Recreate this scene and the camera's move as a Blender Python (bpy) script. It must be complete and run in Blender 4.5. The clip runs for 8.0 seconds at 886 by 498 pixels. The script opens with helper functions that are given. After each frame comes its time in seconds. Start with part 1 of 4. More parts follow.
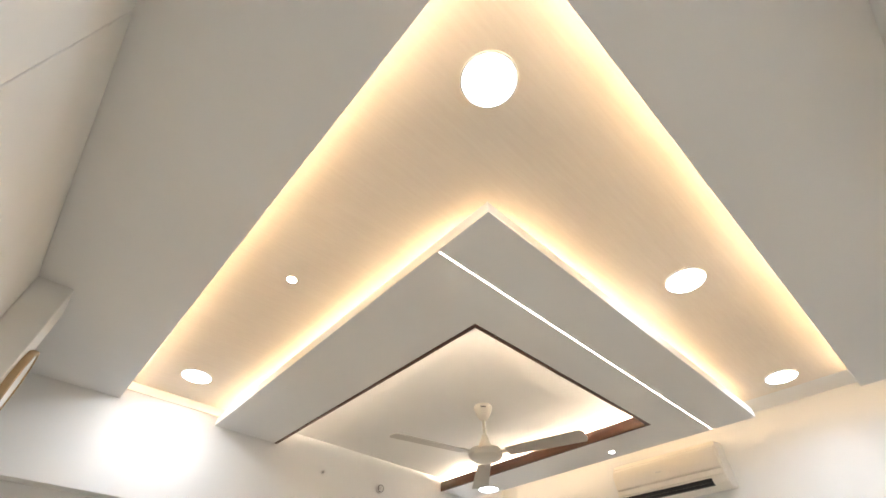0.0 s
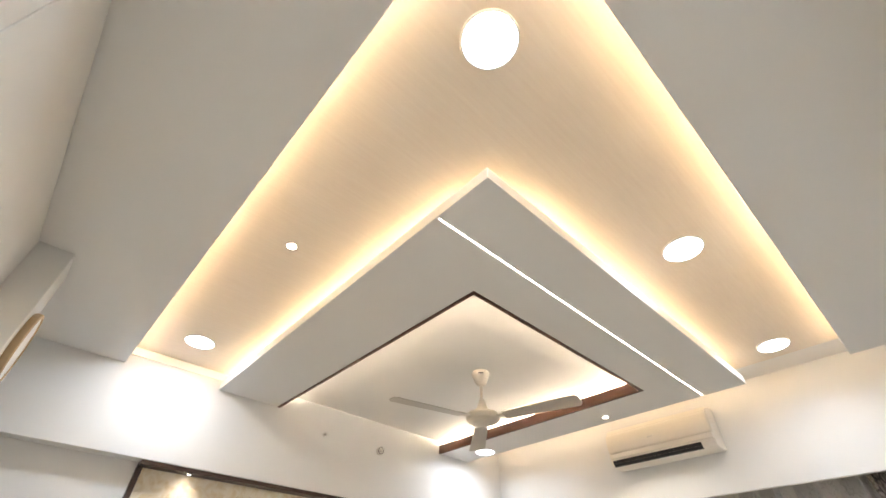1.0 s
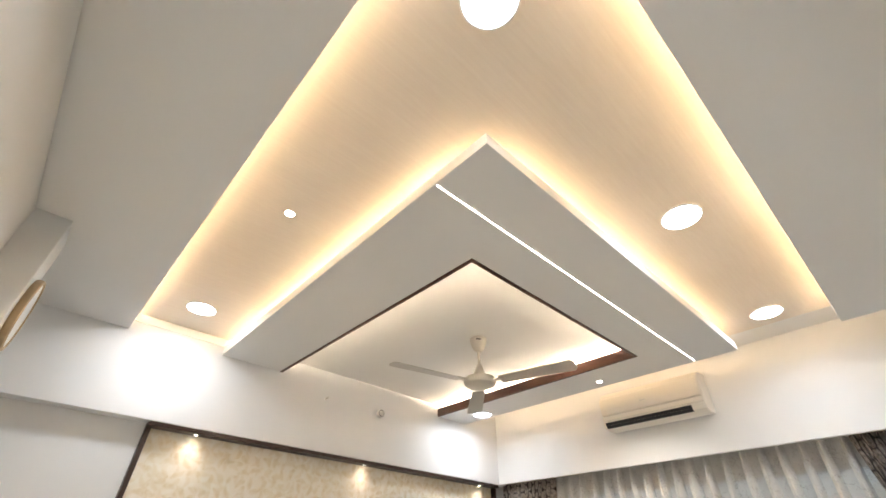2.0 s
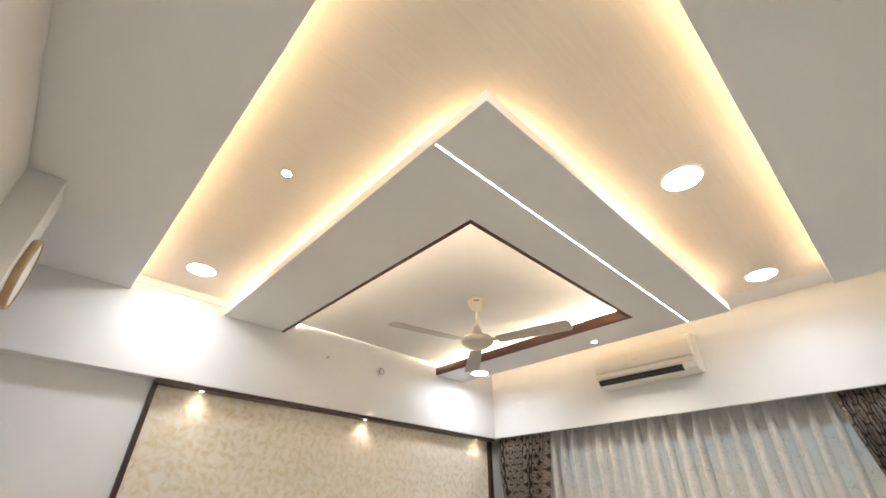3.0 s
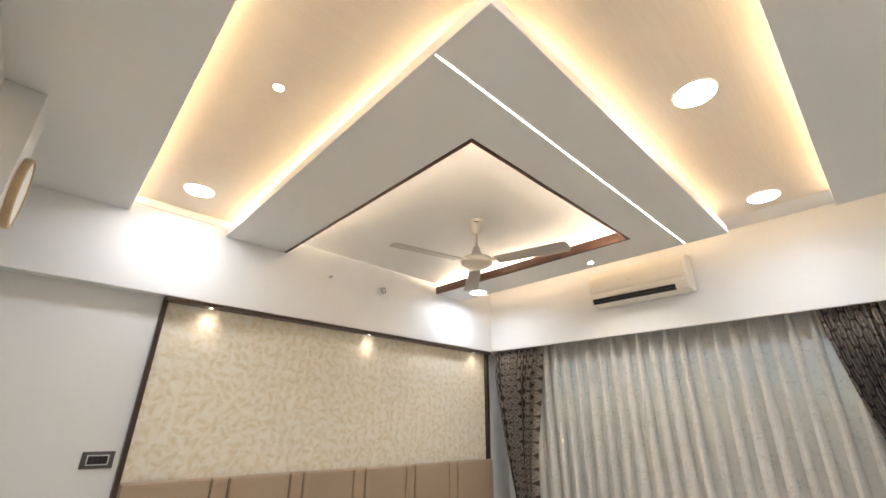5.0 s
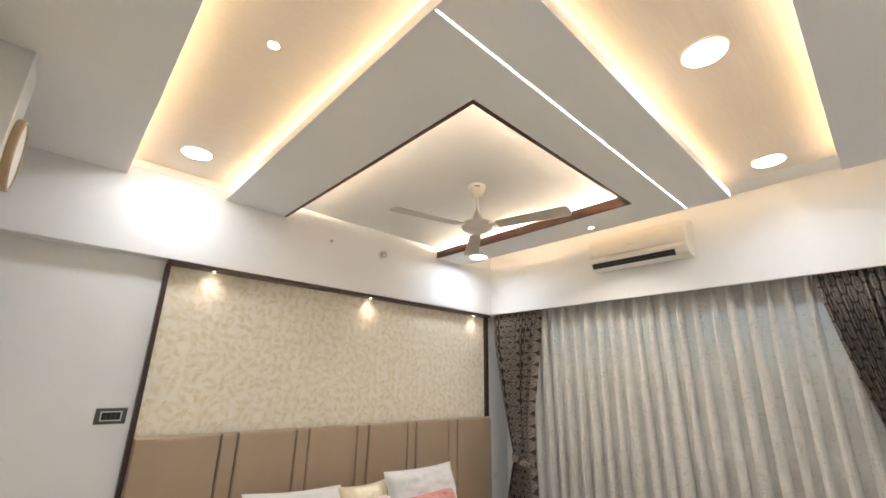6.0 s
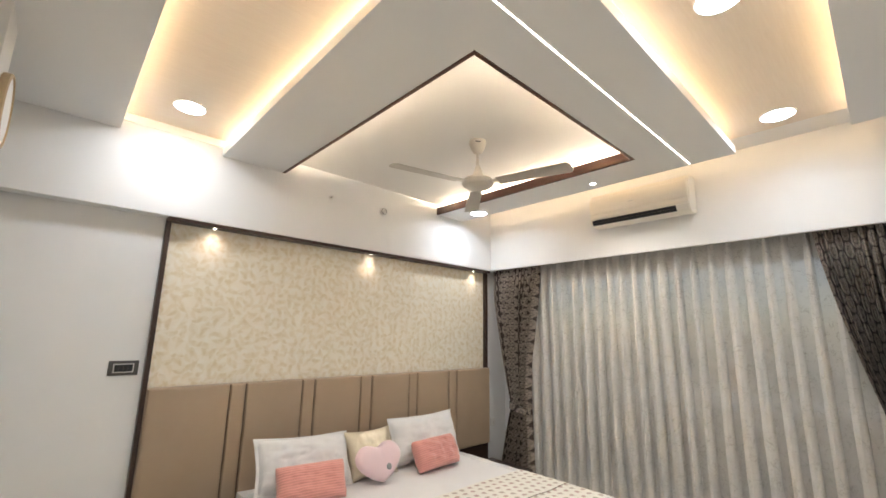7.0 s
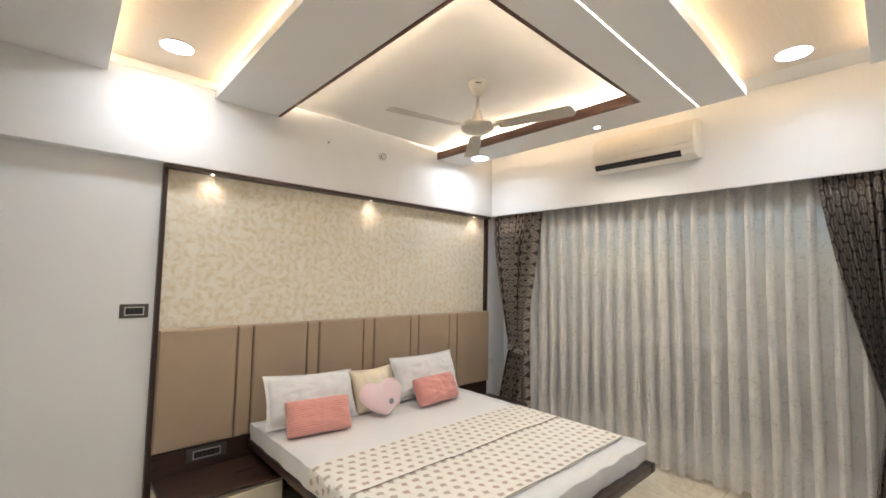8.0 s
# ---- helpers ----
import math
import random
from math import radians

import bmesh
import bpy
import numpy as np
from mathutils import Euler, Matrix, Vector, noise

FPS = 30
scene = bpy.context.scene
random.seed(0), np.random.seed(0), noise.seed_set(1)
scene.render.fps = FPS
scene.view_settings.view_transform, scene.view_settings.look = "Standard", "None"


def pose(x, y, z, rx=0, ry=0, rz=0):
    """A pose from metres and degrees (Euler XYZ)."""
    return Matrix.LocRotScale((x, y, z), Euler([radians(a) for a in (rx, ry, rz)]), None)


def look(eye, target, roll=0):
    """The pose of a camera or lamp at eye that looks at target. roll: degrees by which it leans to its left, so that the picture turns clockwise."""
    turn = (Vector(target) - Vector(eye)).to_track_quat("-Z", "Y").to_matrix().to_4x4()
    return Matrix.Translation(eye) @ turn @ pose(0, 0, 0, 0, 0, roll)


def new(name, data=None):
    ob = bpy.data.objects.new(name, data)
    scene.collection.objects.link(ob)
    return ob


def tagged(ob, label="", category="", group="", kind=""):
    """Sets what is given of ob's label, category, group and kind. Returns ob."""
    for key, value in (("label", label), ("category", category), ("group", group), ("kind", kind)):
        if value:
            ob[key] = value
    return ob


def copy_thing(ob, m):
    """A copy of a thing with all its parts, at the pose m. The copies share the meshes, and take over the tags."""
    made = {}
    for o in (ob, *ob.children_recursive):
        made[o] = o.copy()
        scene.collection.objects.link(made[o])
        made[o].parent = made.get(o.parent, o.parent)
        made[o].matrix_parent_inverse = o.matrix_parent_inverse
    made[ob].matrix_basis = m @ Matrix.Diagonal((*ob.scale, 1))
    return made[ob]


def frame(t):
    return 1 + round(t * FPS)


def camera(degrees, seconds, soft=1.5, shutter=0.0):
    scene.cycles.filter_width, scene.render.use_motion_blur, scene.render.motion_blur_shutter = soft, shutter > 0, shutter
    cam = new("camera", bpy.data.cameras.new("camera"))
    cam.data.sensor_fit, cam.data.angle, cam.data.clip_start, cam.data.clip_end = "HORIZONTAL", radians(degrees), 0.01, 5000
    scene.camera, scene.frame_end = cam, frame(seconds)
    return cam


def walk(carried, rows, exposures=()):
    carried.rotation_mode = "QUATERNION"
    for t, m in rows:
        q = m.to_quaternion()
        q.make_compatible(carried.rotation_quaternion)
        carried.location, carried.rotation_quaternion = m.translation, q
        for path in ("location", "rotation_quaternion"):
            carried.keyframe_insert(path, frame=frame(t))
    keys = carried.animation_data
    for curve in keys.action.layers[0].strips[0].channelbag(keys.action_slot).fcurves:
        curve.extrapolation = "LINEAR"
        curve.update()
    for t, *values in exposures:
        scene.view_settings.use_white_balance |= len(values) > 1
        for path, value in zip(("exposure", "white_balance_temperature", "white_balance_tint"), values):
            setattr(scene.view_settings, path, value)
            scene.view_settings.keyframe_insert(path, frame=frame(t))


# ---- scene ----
cam = camera(92.8, 8.0, 1.6)
PATH = [
    (0, (-3.783, -3.222, 1.634), (-2.84, -2.175, 3.053), 0.8),
    (0.5, (-3.777, -3.218, 1.622), (-2.804, -2.141, 2.998), 0.9),
    (1, (-3.771, -3.213, 1.609), (-2.767, -2.104, 2.937), 1.0),
    (2.5, (-3.763, -3.213, 1.595), (-2.657, -2.008, 2.746), 0.9),
    (3, (-3.76, -3.207, 1.588), (-2.617, -1.969, 2.666), 0.9),
    (3.5, (-3.759, -3.204, 1.585), (-2.584, -1.935, 2.59), 0.9),
    (4, (-3.755, -3.201, 1.58), (-2.549, -1.9, 2.503), 0.9),
    (4.5, (-3.755, -3.197, 1.576), (-2.521, -1.87, 2.422), 0.9),
    (5, (-3.755, -3.2, 1.578), (-2.494, -1.844, 2.335), 0.9),
    (6.5, (-3.757, -3.204, 1.576), (-2.439, -1.788, 2.083), 1.1),
    (7, (-3.761, -3.207, 1.585), (-2.424, -1.774, 1.98), 1.0),
    (7.5, (-3.763, -3.206, 1.571), (-2.411, -1.759, 1.856), 0.8),
    (8, (-3.744, -3.244, 1.599), (-2.394, -1.775, 1.733), 1.1),
]
walk(cam, [(t, look(eye, target, roll)) for t, eye, target, roll in PATH], exposures=[(0, 1.34), (8, 1.30)])

# ---- light of the place ----
world = bpy.data.worlds.new("world")
scene.world = world
world.use_nodes = True
_wn = world.node_tree
_sky = _wn.nodes.new("ShaderNodeTexSky")
_sky.sky_type = "NISHITA"
_sky.sun_disc = False
_sky.sun_elevation, _sky.sun_rotation = radians(24), radians(200)
_wn.links.new(_sky.outputs[0], _wn.nodes["Background"].inputs[0])
_wn.nodes["Background"].inputs[1].default_value = 0.02

DOWN = 2.2       # watts of each round ceiling light, cool white
COVE = 14.3       # warm strips behind the lips
SLOT = 6.0       # line of light in the hung panel
SPOTS = 30.0     # small recessed lights
PICTURE = 0.6    # watts of each small spot over the wallpaper
COOL = (0.86, 0.92, 1.0, 1)
WARM = (1.0, 0.75, 0.475, 1)

# ---- levels and lines of the plan ----
Z_SOFFIT = 2.32      # underside of the beams
Z_LOW = 2.825        # underside of borders and hung panel
Z_LIP = 2.884        # top of their lips
Z_REC = 2.94         # papered recess
Z_SLAB = 3.03        # slab over the trough
X_LEFT, Y_RIGHT = -4.15, -3.71
PX0, PX1, PY0 = -3.001, -0.478, -2.599      # hung panel
IX0, IX1, IY0 = -2.534, -0.855, -2.075      # its opening
SLOT_Y = -2.320
PXW = -2.979      # the hung panel's edge where it meets the beam
BX, BY = -3.612, -3.204                     # edges of the borders


# ---- materials ----
def nodes_of(name, color, rough=0.6, metal=0.0):
    m = bpy.data.materials.new(name)
    m.use_nodes = True
    nt = m.node_tree
    b = nt.nodes["Principled BSDF"]
    b.inputs["Base Color"].default_value = (*color, 1)
    b.inputs["Roughness"].default_value = rough
    b.inputs["Metallic"].default_value = metal
    return m, nt, b


def node(nt, kind, **sets):
    n = nt.nodes.new(kind)
    for k, v in sets.items():
        if k == "op":
            n.operation = v
        elif k == "blend":
            n.blend_type = v
        elif k == "dtype":
            n.data_type = v
    return n


def math_node(nt, op, a, b=None, c=None):
    n = node(nt, "ShaderNodeMath", op=op)
    for i, v in enumerate((a, b, c)):
        if v is None:
            continue
        if isinstance(v, (int, float)):
            n.inputs[i].default_value = v
        else:
            nt.links.new(v, n.inputs[i])
    return n.outputs[0]


def mix_color(nt, fac, a, b):
    n = node(nt, "ShaderNodeMix", dtype="RGBA")
    for s, v in ((n.inputs[0], fac), (n.inputs[6], a), (n.inputs[7], b)):
        if isinstance(v, (int, float)):
            s.default_value = v
        elif isinstance(v, tuple):
            s.default_value = (*v, 1) if len(v) == 3 else v
        else:
            nt.links.new(v, s)
    return n.outputs[2]


def coords(nt, kind="Object", scale=(1, 1, 1), rot=(0, 0, 0)):
    tc = node(nt, "ShaderNodeTexCoord")
    mp = node(nt, "ShaderNodeMapping")
    mp.inputs["Scale"].default_value = scale
    mp.inputs["Rotation"].default_value = [radians(a) for a in rot]
    nt.links.new(tc.outputs[kind], mp.inputs[0])
    return mp.outputs[0]


def noise_tex(nt, vec, scale, detail=3.0, rough=0.55, dist=0.0):
    n = node(nt, "ShaderNodeTexNoise")
    n.inputs["Scale"].default_value = scale
    n.inputs["Detail"].default_value = detail
    n.inputs["Roughness"].default_value = rough
    n.inputs["Distortion"].default_value = dist
    nt.links.new(vec, n.inputs["Vector"])
    return n.outputs[0]


def ramp(nt, fac, lo, hi):
    n = node(nt, "ShaderNodeMapRange")
    n.inputs[1].default_value, n.inputs[2].default_value = lo, hi
    nt.links.new(fac, n.inputs[0])
    return n.outputs[0]


def bump(nt, b, height, strength, distance=0.002):
    n = node(nt, "ShaderNodeBump")
    n.inputs["Strength"].default_value = strength
    n.inputs["Distance"].default_value = distance
    nt.links.new(height, n.inputs["Height"])
    nt.links.new(n.outputs[0], b.inputs["Normal"])


def paint(name, color, rough=0.55, wear=0.05):
    m, nt, b = nodes_of(name, color, rough)
    v = coords(nt)
    big = ramp(nt, noise_tex(nt, v, 1.3, 4), 0.3, 0.7)
    dark = tuple(c * (1 - wear) for c in color)
    nt.links.new(mix_color(nt, big, dark, color), b.inputs["Base Color"])
    nt.links.new(ramp(nt, noise_tex(nt, v, 5, 3), -1.0, 2.2), b.inputs["Roughness"])
    b.inputs["Roughness"].default_value = rough
    bump(nt, b, noise_tex(nt, v, 180, 3), 0.12, 0.0006)
    return m


def recess_paper():
    m, nt, b = nodes_of("recess_paper", (0.8, 0.72, 0.58), 0.7)
    v = coords(nt, rot=(0, 0, 32), scale=(6, 95, 6))
    s = ramp(nt, noise_tex(nt, v, 1.0, 4, 0.6, 0.4), 0.32, 0.68)
    fine = noise_tex(nt, coords(nt, rot=(0, 0, 32), scale=(30, 420, 30)), 1.0, 2)
    nt.links.new(mix_color(nt, s, (0.80, 0.705, 0.595), (0.835, 0.745, 0.635)), b.inputs["Base Color"])
    bump(nt, b, math_node(nt, "ADD", s, fine), 0.22, 0.0008)
    return m


def wood(name, dark, light, rough=0.35, along=0):
    m, nt, b = nodes_of(name, dark, rough)
    sc = [14, 14, 14]
    sc[along] = 1.2
    v = coords(nt, scale=sc)
    g = ramp(nt, noise_tex(nt, v, 2.2, 6, 0.6, 0.8), 0.3, 0.7)
    nt.links.new(mix_color(nt, g, dark, light), b.inputs["Base Color"])
    nt.links.new(math_node(nt, "MULTIPLY_ADD", g, 0.12, rough - 0.06), b.inputs["Roughness"])
    bump(nt, b, g, 0.04, 0.0004)
    return m


def plain(name, color, rough=0.5, metal=0.0, grain=0.04, scale=60, depth=0.0005):
    m, nt, b = nodes_of(name, color, rough, metal)
    v = coords(nt)
    n = noise_tex(nt, v, scale, 3)
    nt.links.new(mix_color(nt, n, tuple(c * (1 - grain) for c in color), tuple(min(1, c * (1 + grain)) for c in color)),
                 b.inputs["Base Color"])
    bump(nt, b, n, 0.2, depth)
    return m


def glow(name, color, strength):
    m = bpy.data.materials.new(name)
    m.use_nodes = True
    b = m.node_tree.nodes["Principled BSDF"]
    b.inputs["Base Color"].default_value = (0.8, 0.8, 0.8, 1)
    b.inputs["Emission Color"].default_value = color
    b.inputs["Emission Strength"].default_value = strength
    return m


def leaf_mask(nt, vec, scale, length, width, bend, seed):
    """Leaf-shaped marks strewn at random: 1 inside a leaf."""
    add = node(nt, "ShaderNodeVectorMath", op="ADD")
    nt.links.new(vec, add.inputs[0])
    add.inputs[1].default_value = (seed * 3.17, seed * 1.31, 0)
    vo = node(nt, "ShaderNodeTexVoronoi")
    vo.voronoi_dimensions = "2D"
    vo.inputs["Scale"].default_value = scale
    vo.inputs["Randomness"].default_value = 0.75
    nt.links.new(add.outputs[0], vo.inputs["Vector"])
    sub = node(nt, "ShaderNodeVectorMath", op="SUBTRACT")
    nt.links.new(add.outputs[0], sub.inputs[0])
    nt.links.new(vo.outputs["Position"], sub.inputs[1])
    sep = node(nt, "ShaderNodeSeparateColor")
    nt.links.new(vo.outputs["Color"], sep.inputs[0])
    rot = node(nt, "ShaderNodeVectorRotate")
    rot.rotation_type = "Z_AXIS"
    nt.links.new(sub.outputs[0], rot.inputs["Vector"])
    nt.links.new(math_node(nt, "MULTIPLY", sep.outputs[0], 6.283), rot.inputs["Angle"])
    xyz = node(nt, "ShaderNodeSeparateXYZ")
    nt.links.new(rot.outputs[0], xyz.inputs[0])
    u = math_node(nt, "DIVIDE", xyz.outputs[0], length)
    u2 = math_node(nt, "MULTIPLY", u, u)
    v = math_node(nt, "SUBTRACT", xyz.outputs[1], math_node(nt, "MULTIPLY", u2, bend))
    w = math_node(nt, "MULTIPLY", math_node(nt, "SUBTRACT", 1.0, u2), width)
    d = math_node(nt, "SUBTRACT", w, math_node(nt, "ABSOLUTE", v))
    return ramp(nt, d, -width * 0.3, width * 0.5)


def wallpaper_material():
    m, nt, b = nodes_of("leaf_wallpaper", (0.75, 0.68, 0.5), 0.6)
    tc = node(nt, "ShaderNodeTexCoord")
    sw = node(nt, "ShaderNodeSeparateXYZ")
    cb = node(nt, "ShaderNodeCombineXYZ")
    nt.links.new(tc.outputs["Object"], sw.inputs[0])
    nt.links.new(sw.outputs[0], cb.inputs[0])
    nt.links.new(sw.outputs[2], cb.inputs[1])
    v = cb.outputs[0]
    a = leaf_mask(nt, v, 14, 0.050, 0.0165, 0.02, 1)
    c = leaf_mask(nt, v, 15, 0.043, 0.0145, -0.018, 5)
    d = leaf_mask(nt, v, 11.5, 0.060, 0.015, 0.022, 9)
    base = mix_color(nt, ramp(nt, noise_tex(nt, v, 9, 4), 0.3, 0.7), (0.82, 0.75, 0.615), (0.87, 0.81, 0.69))
    blot = ramp(nt, noise_tex(nt, v, 24, 4), 0.32, 0.62)
    a = math_node(nt, "MULTIPLY", a, blot)
    base = mix_color(nt, math_node(nt, "MULTIPLY", d, 0.55), base, (0.87, 0.83, 0.73))
    base = mix_color(nt, math_node(nt, "MULTIPLY", a, 0.74), base, (0.68, 0.57, 0.36))
    base = mix_color(nt, math_node(nt, "MULTIPLY", c, 0.42), base, (0.73, 0.62, 0.42))
    nt.links.new(base, b.inputs["Base Color"])
    h = math_node(nt, "ADD", a, math_node(nt, "MULTIPLY", noise_tex(nt, v, 260, 2), 0.5))
    bump(nt, b, h, 0.25, 0.0008)
    return m


def cloth_uv(nt, scale=(1, 1, 1)):
    return coords(nt, "UV", scale)


def weave(nt, vec, f=700):
    w1 = node(nt, "ShaderNodeTexNoise")
    w1.inputs["Scale"].default_value = f
    w1.inputs["Detail"].default_value = 1
    nt.links.new(vec, w1.inputs["Vector"])
    return w1.outputs[0]


def sheer_material():
    m, nt, b = nodes_of("sheer_curtain", (0.72, 0.70, 0.66), 0.8)
    v = cloth_uv(nt)
    st = cloth_uv(nt, (11, 6.5, 1))
    n = noise_tex(nt, st, 2.2, 6, 0.62, 1.2)
    line = math_node(nt, "ABSOLUTE", math_node(nt, "SUBTRACT", n, 0.5))
    vein = ramp(nt, line, 0.022, 0.004)
    patch = ramp(nt, noise_tex(nt, v, 11, 3), 0.42, 0.56)
    k = math_node(nt, "MULTIPLY", vein, math_node(nt, "MULTIPLY", patch, 0.65))
    soft = mix_color(nt, ramp(nt, noise_tex(nt, v, 7, 4), 0.3, 0.7), (0.88, 0.845, 0.79), (0.95, 0.92, 0.875))
    col = mix_color(nt, k, soft, (0.50, 0.455, 0.39))
    nt.links.new(col, b.inputs["Base Color"])
    bump(nt, b, weave(nt, v, 900), 0.15, 0.0006)
    tr = node(nt, "ShaderNodeBsdfTranslucent")
    nt.links.new(col, tr.inputs[0])
    mx = node(nt, "ShaderNodeMixShader")
    mx.inputs[0].default_value = 0.14
    nt.links.new(b.outputs[0], mx.inputs[1])
    nt.links.new(tr.outputs[0], mx.inputs[2])
    clear = node(nt, "ShaderNodeBsdfTransparent")
    open_weave = node(nt, "ShaderNodeMixShader")
    open_weave.inputs[0].default_value = 0.46
    nt.links.new(mx.outputs[0], open_weave.inputs[1])
    nt.links.new(clear.outputs[0], open_weave.inputs[2])
    nt.links.new(open_weave.outputs[0], nt.nodes["Material Output"].inputs[0])
    return m


def drape_material():
    """Rounded taupe cells in half-drop columns on dark brown, a ring in each."""
    m, nt, b = nodes_of("printed_drape", (0.05, 0.035, 0.03), 0.75)
    v = cloth_uv(nt)
    sp = node(nt, "ShaderNodeSeparateXYZ")
    nt.links.new(v, sp.inputs[0])
    wob = noise_tex(nt, v, 6, 2)
    u = math_node(nt, "MULTIPLY", sp.outputs[0], 1 / 0.105)
    u = math_node(nt, "ADD", u, math_node(nt, "MULTIPLY", wob, 0.35))
    drop = math_node(nt, "MULTIPLY", math_node(nt, "FLOOR", u), 0.5)
    w = math_node(nt, "ADD", math_node(nt, "MULTIPLY", sp.outputs[1], 1 / 0.120), drop)
    cu = math_node(nt, "ABSOLUTE", math_node(nt, "SUBTRACT", math_node(nt, "FRACT", u), 0.5))
    cw = math_node(nt, "ABSOLUTE", math_node(nt, "SUBTRACT", math_node(nt, "FRACT", w), 0.5))
    f = math_node(nt, "ADD", math_node(nt, "POWER", cu, 2.6), math_node(nt, "POWER", cw, 2.6))
    f = math_node(nt, "POWER", f, 1 / 2.6)
    f = math_node(nt, "ADD", f, math_node(nt, "MULTIPLY", math_node(nt, "SUBTRACT", noise_tex(nt, v, 45, 3), 0.5), 0.12))
    ground = ramp(nt, f, 0.49, 0.43)
    medal = math_node(nt, "SUBTRACT", ramp(nt, f, 0.27, 0.24), ramp(nt, f, 0.19, 0.15))
    k = math_node(nt, "SUBTRACT", ground, math_node(nt, "MULTIPLY", medal, 0.45))
    k = math_node(nt, "MULTIPLY", k, ramp(nt, noise_tex(nt, v, 60, 3), 0.15, 0.6))
    col = mix_color(nt, k, (0.045, 0.031, 0.025), (0.37, 0.315, 0.265))
    nt.links.new(col, b.inputs["Base Color"])
    bump(nt, b, weave(nt, v, 600), 0.3, 0.001)
    return m


def runner_material():
    """Cream cotton with small dusty-pink and olive sprigs in rows."""
    m, nt, b = nodes_of("block_print", (0.8, 0.74, 0.62), 0.85)
    v = cloth_uv(nt)
    sp = node(nt, "ShaderNodeSeparateXYZ")
    nt.links.new(v, sp.inputs[0])
    w = math_node(nt, "MULTIPLY", sp.outputs[1], 1 / 0.066)
    row = math_node(nt, "FLOOR", w)
    u = math_node(nt, "ADD", math_node(nt, "MULTIPLY", sp.outputs[0], 1 / 0.075), math_node(nt, "MULTIPLY", row, 0.5))
    cu = math_node(nt, "MULTIPLY", math_node(nt, "SUBTRACT", math_node(nt, "FRACT", u), 0.5), 0.075)
    cw = math_node(nt, "MULTIPLY", math_node(nt, "SUBTRACT", math_node(nt, "FRACT", w), 0.5), 0.066)
    nz = noise_tex(nt, v, 55, 2)
    rr = math_node(nt, "SQRT", math_node(nt, "ADD", math_node(nt, "MULTIPLY", cu, cu),
                                         math_node(nt, "MULTIPLY", math_node(nt, "MULTIPLY", cw, cw), 1.5)))
    rr = math_node(nt, "ADD", rr, math_node(nt, "MULTIPLY", math_node(nt, "SUBTRACT", nz, 0.5), 0.034))
    blob = ramp(nt, rr, 0.0215, 0.0165)
    stem = math_node(nt, "MULTIPLY", ramp(nt, math_node(nt, "ABSOLUTE", math_node(nt, "ADD", cu, math_node(nt, "MULTIPLY", cw, 0.4))), 0.0035, 0.002),
                     ramp(nt, math_node(nt, "ABSOLUTE", math_node(nt, "ADD", cw, 0.018)), 0.012, 0.009))
    rnd = node(nt, "ShaderNodeTexWhiteNoise")
    rnd.noise_dimensions = "2D"
    cb = node(nt, "ShaderNodeCombineXYZ")
    nt.links.new(math_node(nt, "FLOOR", u), cb.inputs[0])
    nt.links.new(row, cb.inputs[1])
    nt.links.new(cb.outputs[0], rnd.inputs[0])
    ink = mix_color(nt, ramp(nt, rnd.outputs[0], 0.3, 0.8), (0.42, 0.24, 0.20), (0.38, 0.29, 0.22))
    base = mix_color(nt, noise_tex(nt, v, 20, 3), (0.79, 0.75, 0.66), (0.86, 0.825, 0.75))
    col = mix_color(nt, math_node(nt, "MULTIPLY", blob, 0.72), base, ink)
    col = mix_color(nt, math_node(nt, "MULTIPLY", stem, 0.6), col, (0.36, 0.34, 0.2))
    nt.links.new(col, b.inputs["Base Color"])
    bump(nt, b, weave(nt, v, 900), 0.3, 0.0008)
    return m


def ribbed_plush(name, color, pitch):
    m, nt, b = nodes_of(name, color, 0.9)
    v = cloth_uv(nt)
    sp = node(nt, "ShaderNodeSeparateXYZ")
    nt.links.new(v, sp.inputs[0])
    wob = math_node(nt, "MULTIPLY", math_node(nt, "SUBTRACT", noise_tex(nt, v, 9, 3), 0.5), pitch * 0.9)
    s = math_node(nt, "SINE", math_node(nt, "MULTIPLY", math_node(nt, "ADD", sp.outputs[1], wob), 6.283 / pitch))
    fuzz = noise_tex(nt, v, 220, 4)
    g = math_node(nt, "ADD", ramp(nt, s, -1, 1), math_node(nt, "MULTIPLY", fuzz, 0.6))
    nt.links.new(mix_color(nt, ramp(nt, g, 0.2, 1.2), tuple(c * 0.88 for c in color), tuple(min(1, c * 1.06) for c in color)),
                 b.inputs["Base Color"])
    b.inputs["Sheen Weight"].default_value = 0.4
    bump(nt, b, g, 0.45, 0.003)
    return m


def cloth(name, color, rough=0.85, crease=0.3, sheen=0.1):
    m, nt, b = nodes_of(name, color, rough)
    v = coords(nt)
    big = noise_tex(nt, v, 6, 4, 0.5, 0.6)
    nt.links.new(mix_color(nt, big, tuple(c * 0.95 for c in color), color), b.inputs["Base Color"])
    b.inputs["Sheen Weight"].default_value = sheen
    h = math_node(nt, "ADD", math_node(nt, "MULTIPLY", big, 3.0), weave(nt, v, 800))
    bump(nt, b, h, crease, 0.004)
    return m


